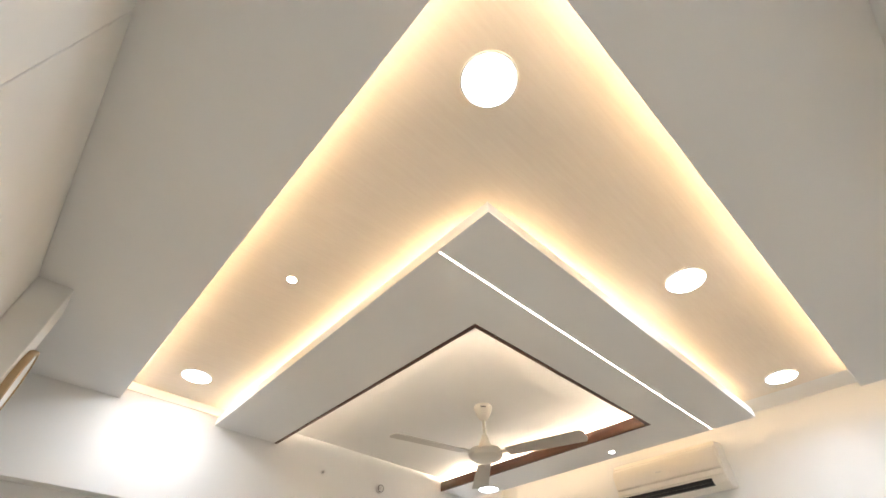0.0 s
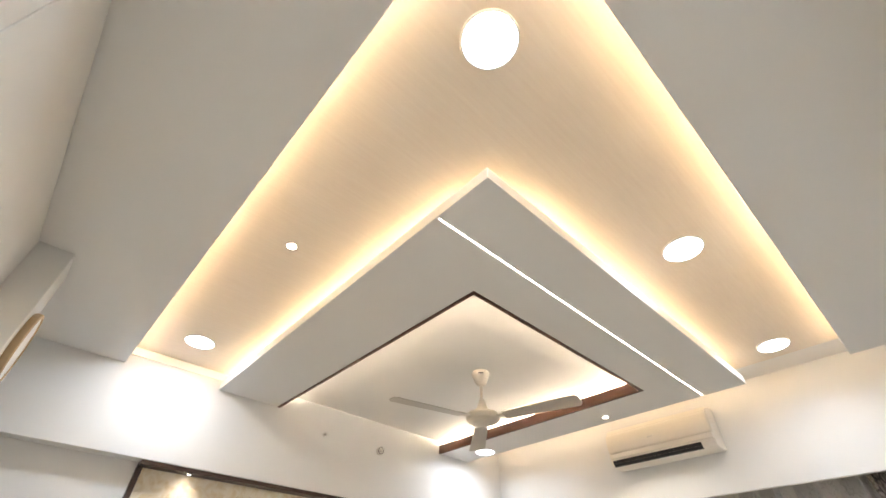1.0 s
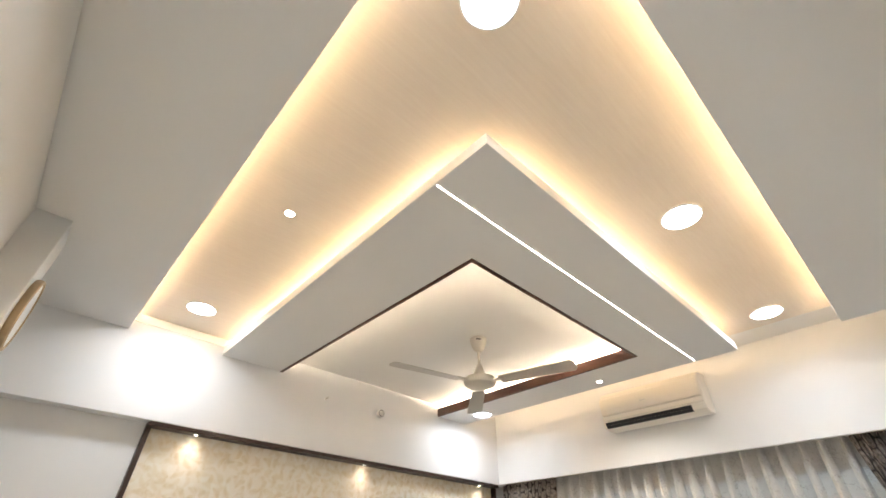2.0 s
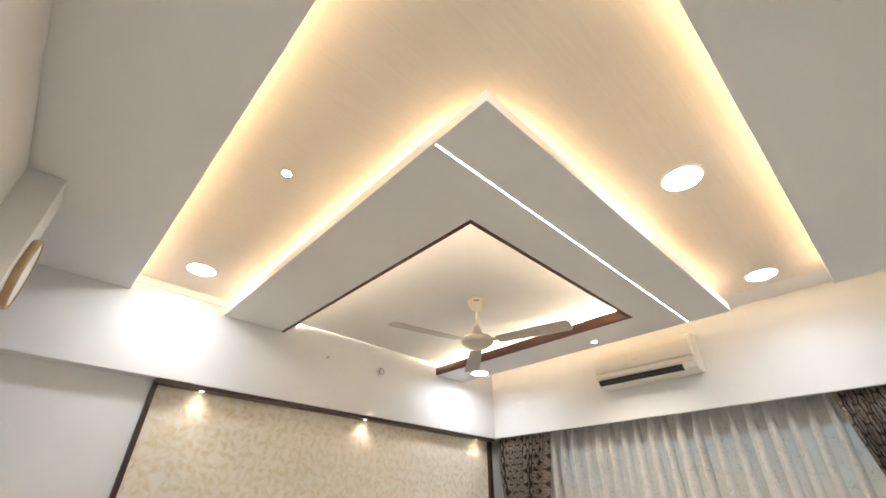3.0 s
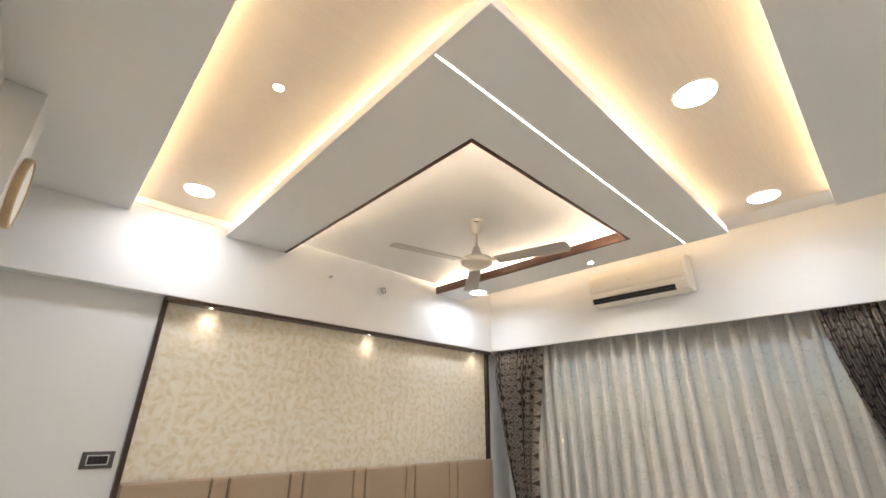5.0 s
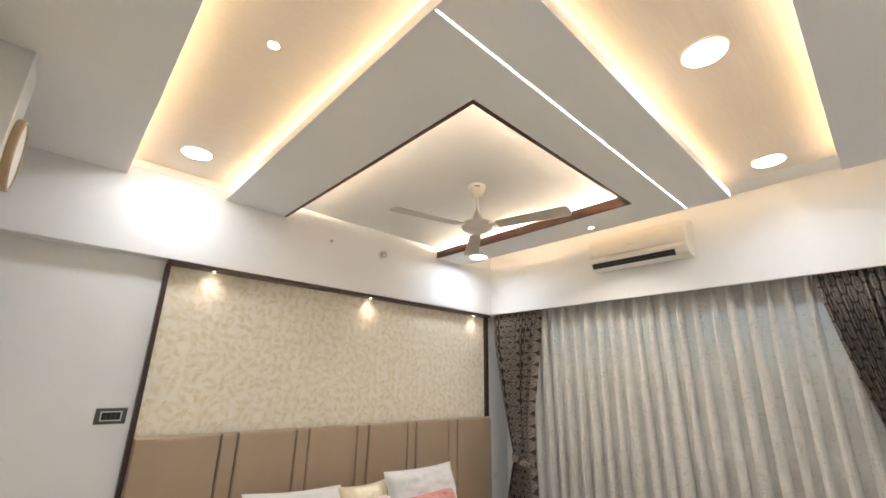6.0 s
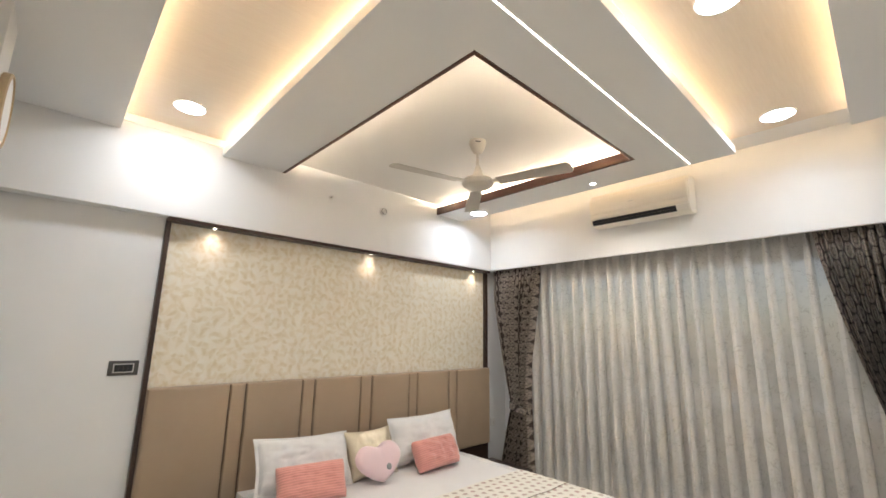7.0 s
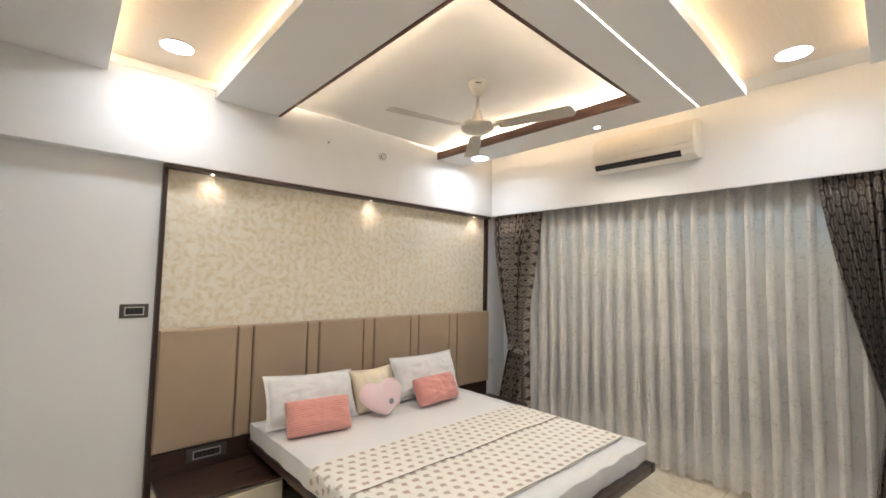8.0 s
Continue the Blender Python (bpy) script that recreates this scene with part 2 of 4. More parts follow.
def leatherette():
    m, nt, b = nodes_of("beige_leatherette", (0.36, 0.25, 0.165), 0.42)
    v = coords(nt)
    big = ramp(nt, noise_tex(nt, v, 3, 3), 0.3, 0.7)
    nt.links.new(mix_color(nt, big, (0.395, 0.292, 0.198), (0.425, 0.318, 0.220)), b.inputs["Base Color"])
    vo = node(nt, "ShaderNodeTexVoronoi")
    vo.inputs["Scale"].default_value = 420
    nt.links.new(v, vo.inputs["Vector"])
    bump(nt, b, vo.outputs["Distance"], 0.25, 0.0005)
    return m


def marble():
    m, nt, b = nodes_of("cream_marble", (0.68, 0.58, 0.42), 0.12)
    v = coords(nt)
    n = noise_tex(nt, v, 2.2, 6, 0.6, 1.4)
    vein = ramp(nt, math_node(nt, "ABSOLUTE", math_node(nt, "SUBTRACT", n, 0.5)), 0.05, 0.0)
    base = mix_color(nt, ramp(nt, noise_tex(nt, v, 5, 4), 0.3, 0.7), (0.68, 0.59, 0.44), (0.78, 0.70, 0.55))
    nt.links.new(mix_color(nt, math_node(nt, "MULTIPLY", vein, 0.4), base, (0.5, 0.4, 0.27)), b.inputs["Base Color"])
    return m


M_WALL = paint("white_wall_paint", (0.85, 0.85, 0.845), 0.5)
M_CEIL = paint("ceiling_paint", (0.87, 0.86, 0.845), 0.7, 0.03)
M_INNER = paint("inner_ceiling_paint", (0.84, 0.825, 0.79), 0.6, 0.03)
M_PAPER = recess_paper()
M_WALLPAPER = wallpaper_material()
M_DARK = wood("wenge_veneer", (0.030, 0.016, 0.012), (0.060, 0.030, 0.021), 0.32, 0)
M_DARKV = wood("wenge_upright", (0.030, 0.016, 0.012), (0.060, 0.030, 0.021), 0.32, 2)
M_EDGE = wood("walnut_edging", (0.075, 0.030, 0.018), (0.125, 0.052, 0.030), 0.35, 1)
M_EDGEX = wood("walnut_edging_x", (0.075, 0.030, 0.018), (0.125, 0.052, 0.030), 0.35, 0)
M_OAK = wood("oak_rim", (0.42, 0.29, 0.16), (0.52, 0.38, 0.22), 0.45, 2)
M_LEATHER = leatherette()
M_PIPING = plain("dark_piping", (0.17, 0.115, 0.08), 0.6)
M_LAMINATE = paint("wardrobe_laminate", (0.74, 0.73, 0.70), 0.35, 0.03)
M_PLASTIC = plain("white_plastic", (0.80, 0.79, 0.76), 0.35, 0, 0.02)
M_ACBODY = plain("ivory_plastic", (0.85, 0.81, 0.735), 0.32, 0, 0.02)
M_FAN = plain("ivory_enamel", (0.66, 0.61, 0.53), 0.3, 0, 0.02)
# same ivory as the fan, darkened to hold the shade on the blades' undersides
M_BLADE_SHADED = plain("shaded_blade_enamel", (0.50, 0.465, 0.41), 0.35, 0, 0.02)
M_BLACK = plain("black_plastic", (0.015, 0.015, 0.017), 0.4)
M_GREY = plain("charcoal_plastic", (0.085, 0.078, 0.072), 0.35)
M_CHROME = plain("satin_chrome", (0.72, 0.70, 0.67), 0.38, 0.7)
M_SHEET = cloth("white_sheet", (0.83, 0.81, 0.785), 0.85, 0.35)
M_PILLOW = cloth("white_pillowcase", (0.87, 0.855, 0.84), 0.85, 0.6)
M_GOLD = plain("gold_satin", (0.72, 0.63, 0.47), 0.40, 0.7, 0.12, 14, 0.006)
M_PINK = cloth("pale_pink_plush", (0.88, 0.66, 0.67), 0.9, 0.3, 0.5)
M_CORAL = ribbed_plush("coral_plush", (0.74, 0.33, 0.28), 0.015)
M_SHEER = sheer_material()
M_DRAPE = drape_material()
M_RUNNER = runner_material()
M_MARBLE = marble()
M_CREAM = paint("cream_laminate", (0.78, 0.69, 0.53), 0.35, 0.03)
M_GROUT = plain("tile_joint", (0.42, 0.36, 0.27), 0.8)
M_GLASS, _nt, _b = nodes_of("window_glass", (1, 1, 1), 0.02)
_b.inputs["Transmission Weight"].default_value = 1.0
M_ALU = plain("window_aluminium", (0.55, 0.56, 0.57), 0.4, 0.8)
M_DOWN = glow("cool_diffuser", COOL, 9.0)
M_COVE = glow("warm_led", WARM, COVE)
M_COVE_IN = glow("warm_white_led", (1.0, 0.79, 0.585, 1), COVE * 5.0)
M_TROUGH = glow("trough_led", WARM, COVE * 0.62)
M_TROUGH_END = glow("trough_end_led", WARM, COVE * 0.22)
M_SLOT = glow("line_led", (1.0, 0.9, 0.76, 1), SLOT)
M_TINY = glow("tiny_lens", (1.0, 0.9, 0.75, 1), 14.0)
M_SPOT = glow("small_lens", (1.0, 0.93, 0.84, 1), SPOTS)

# ---- building helpers ----
BASE = {}


def thing(name, at=(0, 0, 0), label="", category="", group="", kind=""):
    ob = new(name)
    ob.empty_display_size = 0.1
    ob.location = at
    BASE[ob.name] = Vector(at)
    return tagged(ob, label, category, group, kind)


def part(name, bm, material, parent=None, label="", smooth=True):
    """Links a bmesh given in world metres as one mesh, under parent if there is one."""
    base = BASE[parent.name] if parent else Vector((0, 0, 0))
    bmesh.ops.recalc_face_normals(bm, faces=bm.faces)
    bm.transform(Matrix.Translation(-base))
    me = bpy.data.meshes.new(name)
    bm.to_mesh(me)
    bm.free()
    me.materials.append(material)
    if smooth:
        me.shade_smooth()
        me.set_sharp_from_angle(angle=radians(32))
    ob = new(name, me)
    BASE[ob.name] = base
    if parent:
        ob.parent = parent
    return tagged(ob, label)


def setting(name, bm, material, label, category=""):
    return tagged(part(name, bm, material, None), label, category, "", "structure")


def box(x0, x1, y0, y1, z0, z1, bevel=0.0, seg=2, bm=None):
    own = bmesh.new()
    bmesh.ops.create_cube(own, size=1)
    bmesh.ops.transform(own, verts=own.verts, matrix=Matrix.Translation(((x0 + x1) / 2, (y0 + y1) / 2, (z0 + z1) / 2))
                        @ Matrix.Diagonal((x1 - x0, y1 - y0, z1 - z0, 1)))
    if bevel:
        bmesh.ops.bevel(own, geom=own.edges, offset=bevel, segments=seg, affect="EDGES", profile=0.5)
    return merged(own, bm)


def merged(own, bm):
    if bm is None:
        return own
    tmp = bpy.data.meshes.new("tmp")
    own.to_mesh(tmp)
    own.free()
    bm.from_mesh(tmp)
    bpy.data.meshes.remove(tmp)
    return bm


def prism(points, z0, z1, bevel=0.0):
    bm = bmesh.new()
    lo = [bm.verts.new((x, y, z0)) for x, y in points]
    hi = [bm.verts.new((x, y, z1)) for x, y in points]
    bm.faces.new(lo)
    bm.faces.new(hi)
    n = len(points)
    for i in range(n):
        bm.faces.new((lo[i], lo[(i + 1) % n], hi[(i + 1) % n], hi[i]))
    bmesh.ops.recalc_face_normals(bm, faces=bm.faces)
    if bevel:
        bmesh.ops.bevel(bm, geom=bm.edges, offset=bevel, segments=1, affect="EDGES")
    return bm


def lathe(profile, seg=48, m=Matrix(), caps=True):
    """Turns (radius, height) pairs about z."""
    bm = bmesh.new()
    rings = []
    for r, z in profile:
        rings.append([bm.verts.new((r * math.cos(6.28318 * i / seg), r * math.sin(6.28318 * i / seg), z)) for i in range(seg)])
    for a, b in zip(rings, rings[1:]):
        for i in range(seg):
            bm.faces.new((a[i], a[(i + 1) % seg], b[(i + 1) % seg], b[i]))
    if caps:
        bm.faces.new(rings[0])
        bm.faces.new(rings[-1])
    bm.transform(m)
    return bm


def sheet(nu, nv, f, uv=None, thick=0.0):
    """A cloth or shell over a grid: f(s, t) gives the place, uv(s, t) its cloth metres."""
    bm = bmesh.new()
    lay = bm.loops.layers.uv.new("UVMap")
    vs = [[bm.verts.new(f(i / nu, j / nv)) for i in range(nu + 1)] for j in range(nv + 1)]
    for j in range(nv):
        for i in range(nu):
            fc = bm.faces.new((vs[j][i], vs[j][i + 1], vs[j + 1][i + 1], vs[j + 1][i]))
            if uv:
                for lp, (a, b) in zip(fc.loops, ((i, j), (i + 1, j), (i + 1, j + 1), (i, j + 1))):
                    lp[lay].uv = uv(a / nu, b / nv)
    if thick:
        bmesh.ops.recalc_face_normals(bm, faces=bm.faces)
        bmesh.ops.solidify(bm, geom=bm.faces[:], thickness=thick)
    return bm


# ---- floor, walls, beams ----
setting("floor", box(-4.9, 0.51, -3.9, 0.4, -0.12, -0.004), M_GROUT, "cream marble tile floor with thin joints", "floor")
FLOOR = bpy.data.objects["floor"]

wall = box(-4.9, 0.36, 0.09, 0.36, 0, Z_SOFFIT)
setting("wall_north", wall, M_WALL, "white painted wall behind the bed, below a deep beam", "wall")
setting("beam_north", box(-4.9, 0.36, 0.0, 0.42, Z_SOFFIT, Z_SLAB, 0.003, 1), M_WALL,
        "white painted beam running above the wallpapered bed wall", "beam")
setting("beam_east", box(0.0, 0.03, Y_RIGHT, -0.001, Z_SOFFIT, Z_SLAB, 0.003, 1), M_WALL,
        "white painted pelmet beam above the curtains", "beam")
setting("wall_south", box(-4.9, 0.51, Y_RIGHT - 0.15, Y_RIGHT, 0, Z_SLAB), M_WALL, "plain white painted wall", "wall")
setting("wall_west", box(-5.0, -4.9, Y_RIGHT, 0.09, 0, Z_SLAB), M_WALL, "plain white painted wall behind the wardrobe", "wall")

# outer wall with its window opening
WY0, WY1, WZ0, WZ1 = -3.30, -0.45, 0.25, 2.25
ow = box(0.36, 0.51, Y_RIGHT, 0.09, 0, WZ0)
box(0.36, 0.51, Y_RIGHT, 0.09, WZ1, Z_SLAB, bm=ow)
box(0.36, 0.51, Y_RIGHT, WY0, WZ0, WZ1, bm=ow)
box(0.36, 0.51, WY1, 0.09, WZ0, WZ1, bm=ow)
setting("wall_east", ow, M_WALL, "white outer wall with a wide window behind the curtains", "wall")
win = thing("window_1", (0.44, (WY0 + WY1) / 2, WZ0), "wide aluminium sliding window behind sheer curtains", "window", "", "structure")
for y in (WY0, (WY0 + WY1) / 2 - 0.025, WY1 - 0.05):
    part("window_frame", box(0.41, 0.46, y, y + 0.05, WZ0, WZ1, 0.003, 1), M_ALU, win)
for z in (WZ0, WZ1 - 0.05):
    part("window_frame", box(0.412, 0.458, WY0 + 0.05, WY1 - 0.05, z, z + 0.05, 0.003, 1), M_ALU, win)
part("transom", box(0.40, 0.47, WY0 + 0.052, WY1 - 0.052, 1.05, 1.15, 0.004, 1), M_PLASTIC, win, "white cross rail")
for y0, y1 in ((WY0 + 0.05, -1.900), (-1.850, WY1 - 0.05)):
    pane = part("pane", box(0.432, 0.438, y0, y1, WZ0 + 0.05, WZ1 - 0.05), M_GLASS, win)
    pane.visible_shadow = False

# ---- ceiling: slab, papered recess, borders, hung panel ----
setting("ceiling", box(-4.9, 0.51, Y_RIGHT - 0.15, 0.42, Z_SLAB, Z_SLAB + 0.12), M_CEIL, "white painted ceiling slab", "ceiling")
recess = box(-3.80, -0.60, -3.40, -0.002, Z_REC, Z_SLAB - 0.002)
box(-0.5995, -0.465, -3.40, -0.002, Z_REC, Z_REC + 0.012, bm=recess)
setting("ceiling_recess", recess, M_PAPER,
        "cream textured recess of the false ceiling washed by warm cove light", "ceiling")
setting("ceiling_inner", box(-2.75, -0.62, -2.28, -0.002, Z_REC - 0.004, Z_REC - 0.0005), M_INNER,
        "smooth off-white ceiling inside the hung panel's opening", "ceiling")
setting("cornice", box(BX - 0.05, PX0 + 0.1, -0.012, -0.0005, Z_REC - 0.055, Z_REC - 0.001, 0.002, 1), M_CEIL,
        "slim white cornice along the recess", "trim")

# border: an L of boards round two sides, with a lip that hides the warm strips
border = prism([(X_LEFT - 0.4, -0.002), (BX + 0.036, -0.002), (BX, BY), (PX1, BY + 0.036), (PX1, Y_RIGHT), (X_LEFT - 0.4, Y_RIGHT)], Z_LOW, Z_LIP, 0.0015)
setting("ceiling_border", border, M_CEIL, "pale grey-white lowered border of the false ceiling", "ceiling")
core = prism([(X_LEFT - 0.4, -0.014), (BX - 0.12, -0.014), (BX - 0.12, BY - 0.12), (PX1 - 0.02, BY - 0.12), (PX1 - 0.02, Y_RIGHT),
              (X_LEFT - 0.4, Y_RIGHT)], Z_LIP, Z_REC - 0.0005)
setting("ceiling_border_core", core, M_CEIL, "hidden framing above the lowered border", "ceiling")

HALF = 0.004
panel = prism([(PXW, -0.002), (PX0, SLOT_Y + HALF), (PX1, SLOT_Y + HALF), (PX1, -0.002), (IX1, -0.002), (IX1, IY0), (IX0, IY0), (IX0, -0.002)],
              Z_LOW, Z_LIP, 0.0012)
tmp_bm = prism([(PX0, PY0), (PX1, PY0), (PX1, SLOT_Y - HALF), (PX0, SLOT_Y - HALF)], Z_LOW, Z_LIP, 0.0012)
panel = merged(tmp_bm, panel)
for x0, x1 in ((PX0 + 0.0006, PX0 + 0.012), (PX1 - 0.010, PX1 - 0.0006)):
    box(x0, x1, SLOT_Y - HALF - 0.001, SLOT_Y + HALF + 0.001, Z_LOW + 0.0006, Z_LIP - 0.0006, bm=panel)
setting("ceiling_panel", panel, M_CEIL,
        "pale U-shaped hung ceiling panel with a line of light, open towards the bed wall", "ceiling")
INS = 0.155
pc = prism([(PX0 + INS, -0.002), (PX0 + INS, PY0 + INS), (PX1 - INS, PY0 + INS), (PX1 - INS, -0.002), (IX1 + INS, -0.002),
            (IX1 + INS, IY0 - INS), (IX0 - INS, IY0 - INS), (IX0 - INS, -0.002)], Z_LIP, Z_REC - 0.005)
setting("ceiling_panel_core", pc, M_CEIL, "hidden framing above the hung panel", "ceiling")

edging = thing("edging", (IX0, IY0, Z_LOW), "walnut-brown edging round the hung panel's opening", "trim", "", "structure")
part("edge_board", box(IX0, IX0 + 0.022, IY0 + 0.022, -0.003, Z_LOW - 0.003, Z_LIP + 0.014, 0.001, 1), M_EDGE, edging)
part("edge_board", box(IX1 - 0.018, IX1, IY0 + 0.022, -0.003, Z_LOW - 0.003, Z_LIP + 0.014, 0.001, 1), M_EDGE, edging)
part("edge_board", box(IX0, IX1, IY0, IY0 + 0.022, Z_LOW - 0.003, Z_LIP + 0.014, 0.001, 1), M_EDGEX, edging)


def led(x0, x1, y0, y1, mat, label="warm LED strip hidden behind a ceiling lip", z=Z_LIP + 0.001):
    tagged(part("led_strip", box(x0, x1, y0, y1, z, z + 0.012), mat, None), label, "led strip", "cove strips")


W = 0.014
led(PX0 + INS - W, PX0 + INS - 0.001, PY0 + INS, -0.02, M_COVE)
led(PX0 + INS, PX1 - INS, PY0 + INS - W, PY0 + INS - 0.001, M_COVE)
led(PX1 - INS + 0.001, PX1 - INS + W, PY0 + INS, -0.02, M_TROUGH, z=Z_LIP + 0.018)
led(-0.598, -0.584, -3.38, -0.02, M_TROUGH_END, "warm LED strip hidden above the recess, facing the pelmet beam", Z_REC + 0.035)
led(PX1 - 0.019, PX1 - 0.005, Y_RIGHT + 0.02, BY - 0.14, M_TROUGH_END, "warm LED strip hidden at the border's end, facing the pelmet beam", Z_LIP + 0.018)
led(IX0 - INS + 0.001, IX0 - INS + W, IY0 - INS + 0.02, -0.02, M_COVE_IN)
led(IX0 - INS + 0.03, IX1 + INS - 0.03, IY0 - INS + 0.001, IY0 - INS + W, M_COVE_IN)
led(IX1 + INS - W, IX1 + INS - 0.001, IY0 - INS + 0.02, -0.02, M_COVE_IN)
led(BX - 0.119, BX - 0.119 + W, BY - 0.1, -0.02, M_COVE)
led(BX - 0.1, PX1 - 0.04, BY - 0.119, BY - 0.119 + W, M_COVE)
tagged(part("line_light", box(PX0 + 0.013, PX1 - 0.011, SLOT_Y - HALF + 0.0005, SLOT_Y + HALF - 0.0005, Z_LOW + 0.004, Z_LOW + 0.012), M_SLOT, None),
       "slim line of white light let into the hung panel", "line light")


# ---- ceiling lights ----
def round_light(at, r, name, label, mat, group):
    t = thing(name, at, label, "ceiling light", group)
    x, y, z = at
    ring = [(r * 1.0, 0.002), (r * 1.0, -0.006), (r * 1.02, -0.007), (r * 1.06, -0.007), (r * 1.09, -0.003), (r * 1.09, 0.0)]
    part("trim_ring", lathe(ring, 56, Matrix.Translation(at), caps=False), M_PLASTIC, t)
    part("diffuser", lathe([(r * 0.999, -0.001), (r * 0.999, -0.004), (r * 0.6, -0.005)], 56, Matrix.Translation(at)), mat, t)
    return t


def beam(at, size=0.16, watts=DOWN, wide=168, color=COOL[:3]):
    ld = bpy.data.lights.new("downlight_beam", "AREA")
    ld.shape, ld.size, ld.energy, ld.spread, ld.color = "DISK", size, watts, radians(wide), color
    new("downlight_beam", ld).location = (at[0], at[1], at[2] - 0.007)


dl = round_light((-3.312, -2.902, Z_REC), 0.084, "downlight", "round cool-white recessed ceiling light, switched on", M_DOWN, "round ceiling lights")
for p in ((-3.283, -0.37, Z_REC), (-1.95, -2.88, Z_REC), (-0.655, -2.865, Z_REC), (-0.605, -0.36, Z_LOW)):
    copy_thing(dl, pose(*p))
    beam(p)
beam((-3.312, -2.902, Z_REC))
sp = round_light((-3.30, -1.625, Z_REC), 0.021, "spotlight", "small recessed spotlight with white ring, switched on", M_SPOT, "small spotlights")
copy_thing(sp, pose(-0.61, -1.63, Z_LOW))
for p in ((-3.30, -1.625, Z_REC), (-0.61, -1.63, Z_LOW)):
    beam(p, 0.05, 3.2, 130, (1.0, 0.93, 0.84))

# ---- bed wall: wallpaper, dark frame, small spots ----
TX = -3.248
setting("wallpaper", box(TX + 0.028, -0.04, 0.082, 0.0895, 0.40, Z_SOFFIT - 0.027), M_WALLPAPER, "cream wallpaper with golden leaf print", "wallpaper")
frame_trim = thing("wall_frame", (TX, 0.09, 0), "dark wenge wood frame round the wallpaper", "trim", "", "structure")
part("upright", box(TX, TX + 0.028, 0.045, 0.0895, 0, Z_SOFFIT - 0.027, 0.002, 1), M_DARKV, frame_trim)
part("upright", box(-0.04, 0.0, 0.045, 0.0895, 0, Z_SOFFIT - 0.027, 0.002, 1), M_DARKV, frame_trim)
part("top_board", box(TX, 0.0, 0.002, 0.0895, Z_SOFFIT - 0.026, Z_SOFFIT - 0.001, 0.002, 1), M_DARK, frame_trim)
for x in (-2.955, -1.63, -0.245):
    at = (x, 0.046, Z_SOFFIT - 0.026)
    s = thing("picture_spot", at, "tiny warm spotlight set in the dark top board, switched on", "spotlight", "wallpaper spots")
    part("rim", lathe([(0.0102, 0.001), (0.0102, -0.003), (0.017, -0.003), (0.017, 0.001)], 24, Matrix.Translation(at), caps=False), M_CHROME, s)
    part("lens", lathe([(0.010, 0.0), (0.010, -0.002)], 24, Matrix.Translation(at)), M_TINY, s)
    ld = bpy.data.lights.new("spot_beam", "SPOT")
    ld.energy, ld.spot_size, ld.spot_blend, ld.shadow_soft_size, ld.color = PICTURE, radians(115), 1.0, 0.02, (1.0, 0.82, 0.71)
    lo = new("spot_beam", ld)
    lo.matrix_world = look((x, 0.006, Z_SOFFIT - 0.045), (x, 0.075, Z_SOFFIT - 0.24))

# ---- ceiling fan ----
FX, FY = -1.68, -1.32
fan = thing("ceiling_fan", (FX, FY, Z_REC), "ivory three-blade ceiling fan hanging from the inner ceiling", "ceiling fan")
at_fan = Matrix.Translation((FX, FY, 0))
zt = Z_REC - 0.004
part("canopy", lathe([(0.060, zt), (0.062, zt - 0.012), (0.058, zt - 0.030), (0.045, zt - 0.065), (0.030, zt - 0.088), (0.016, zt - 0.096)], 48, at_fan), M_FAN, fan)
part("downrod", lathe([(0.0105, 2.70), (0.0105, zt - 0.09)], 24, at_fan), M_FAN, fan)
part("coupling", lathe([(0.052, 2.655), (0.048, 2.668), (0.036, 2.690), (0.026, 2.716), (0.019, 2.742), (0.013, 2.746)], 48, at_fan), M_FAN, fan)
part("motor_housing", lathe([(0.004, 2.586), (0.060, 2.587), (0.086, 2.592), (0.103, 2.603), (0.110, 2.618), (0.110, 2.634), (0.102, 2.646), (0.080, 2.654),
                             (0.040, 2.657)], 64, at_fan), M_FAN, fan)
for a in (47, 167, 285):
    m = at_fan @ pose(0, 0, 2.628, 0, 0, a)

    def blade_at(s, t):
        x = 0.155 + 0.50 * s
        half = 0.046 + 0.016 * s
        if s > 0.96:
            half *= math.sqrt(max(0.0, 1 - ((s - 0.96) / 0.047) ** 2))
        y = (t - 0.5) * 2 * half
        return m @ Vector((x, y, -0.012 - 0.17 * y - 0.10 * y * y / 0.07 * 0.3))

    blade = part("blade", sheet(28, 8, blade_at, None, 0.004), M_BLADE_SHADED, fan)
    arm = bmesh.new()
    box(0.09, 0.20, -0.024, 0.024, -0.012, -0.006, 0.002, 1, arm)
    for sx in (0.165, 0.19):
        for sy in (-0.012, 0.012):
            merged(lathe([(0.004, -0.016), (0.004, -0.004)], 10, Matrix.Translation((sx, sy, 0))), arm)
    arm.transform(m)
    part("bracket", arm, M_FAN, blade)
mark = bmesh.new()
box(-0.018, 0.018, -0.002, 0.0, zt - 0.030, zt - 0.022, bm=mark)
mark.transform(at_fan @ pose(0, 0, 0, 0, 0, -38) @ Matrix.Translation((-0.008, -0.0585, 0)))
part("badge", mark, M_GREY, fan, "small dark maker's mark")

# ---- air conditioner ----
AY0, AY1 = -2.205, -1.375
ac = thing("air_conditioner", (0, (AY0 + AY1) / 2, 2.58), "ivory split air conditioner mounted on the white pelmet beam", "air conditioner")


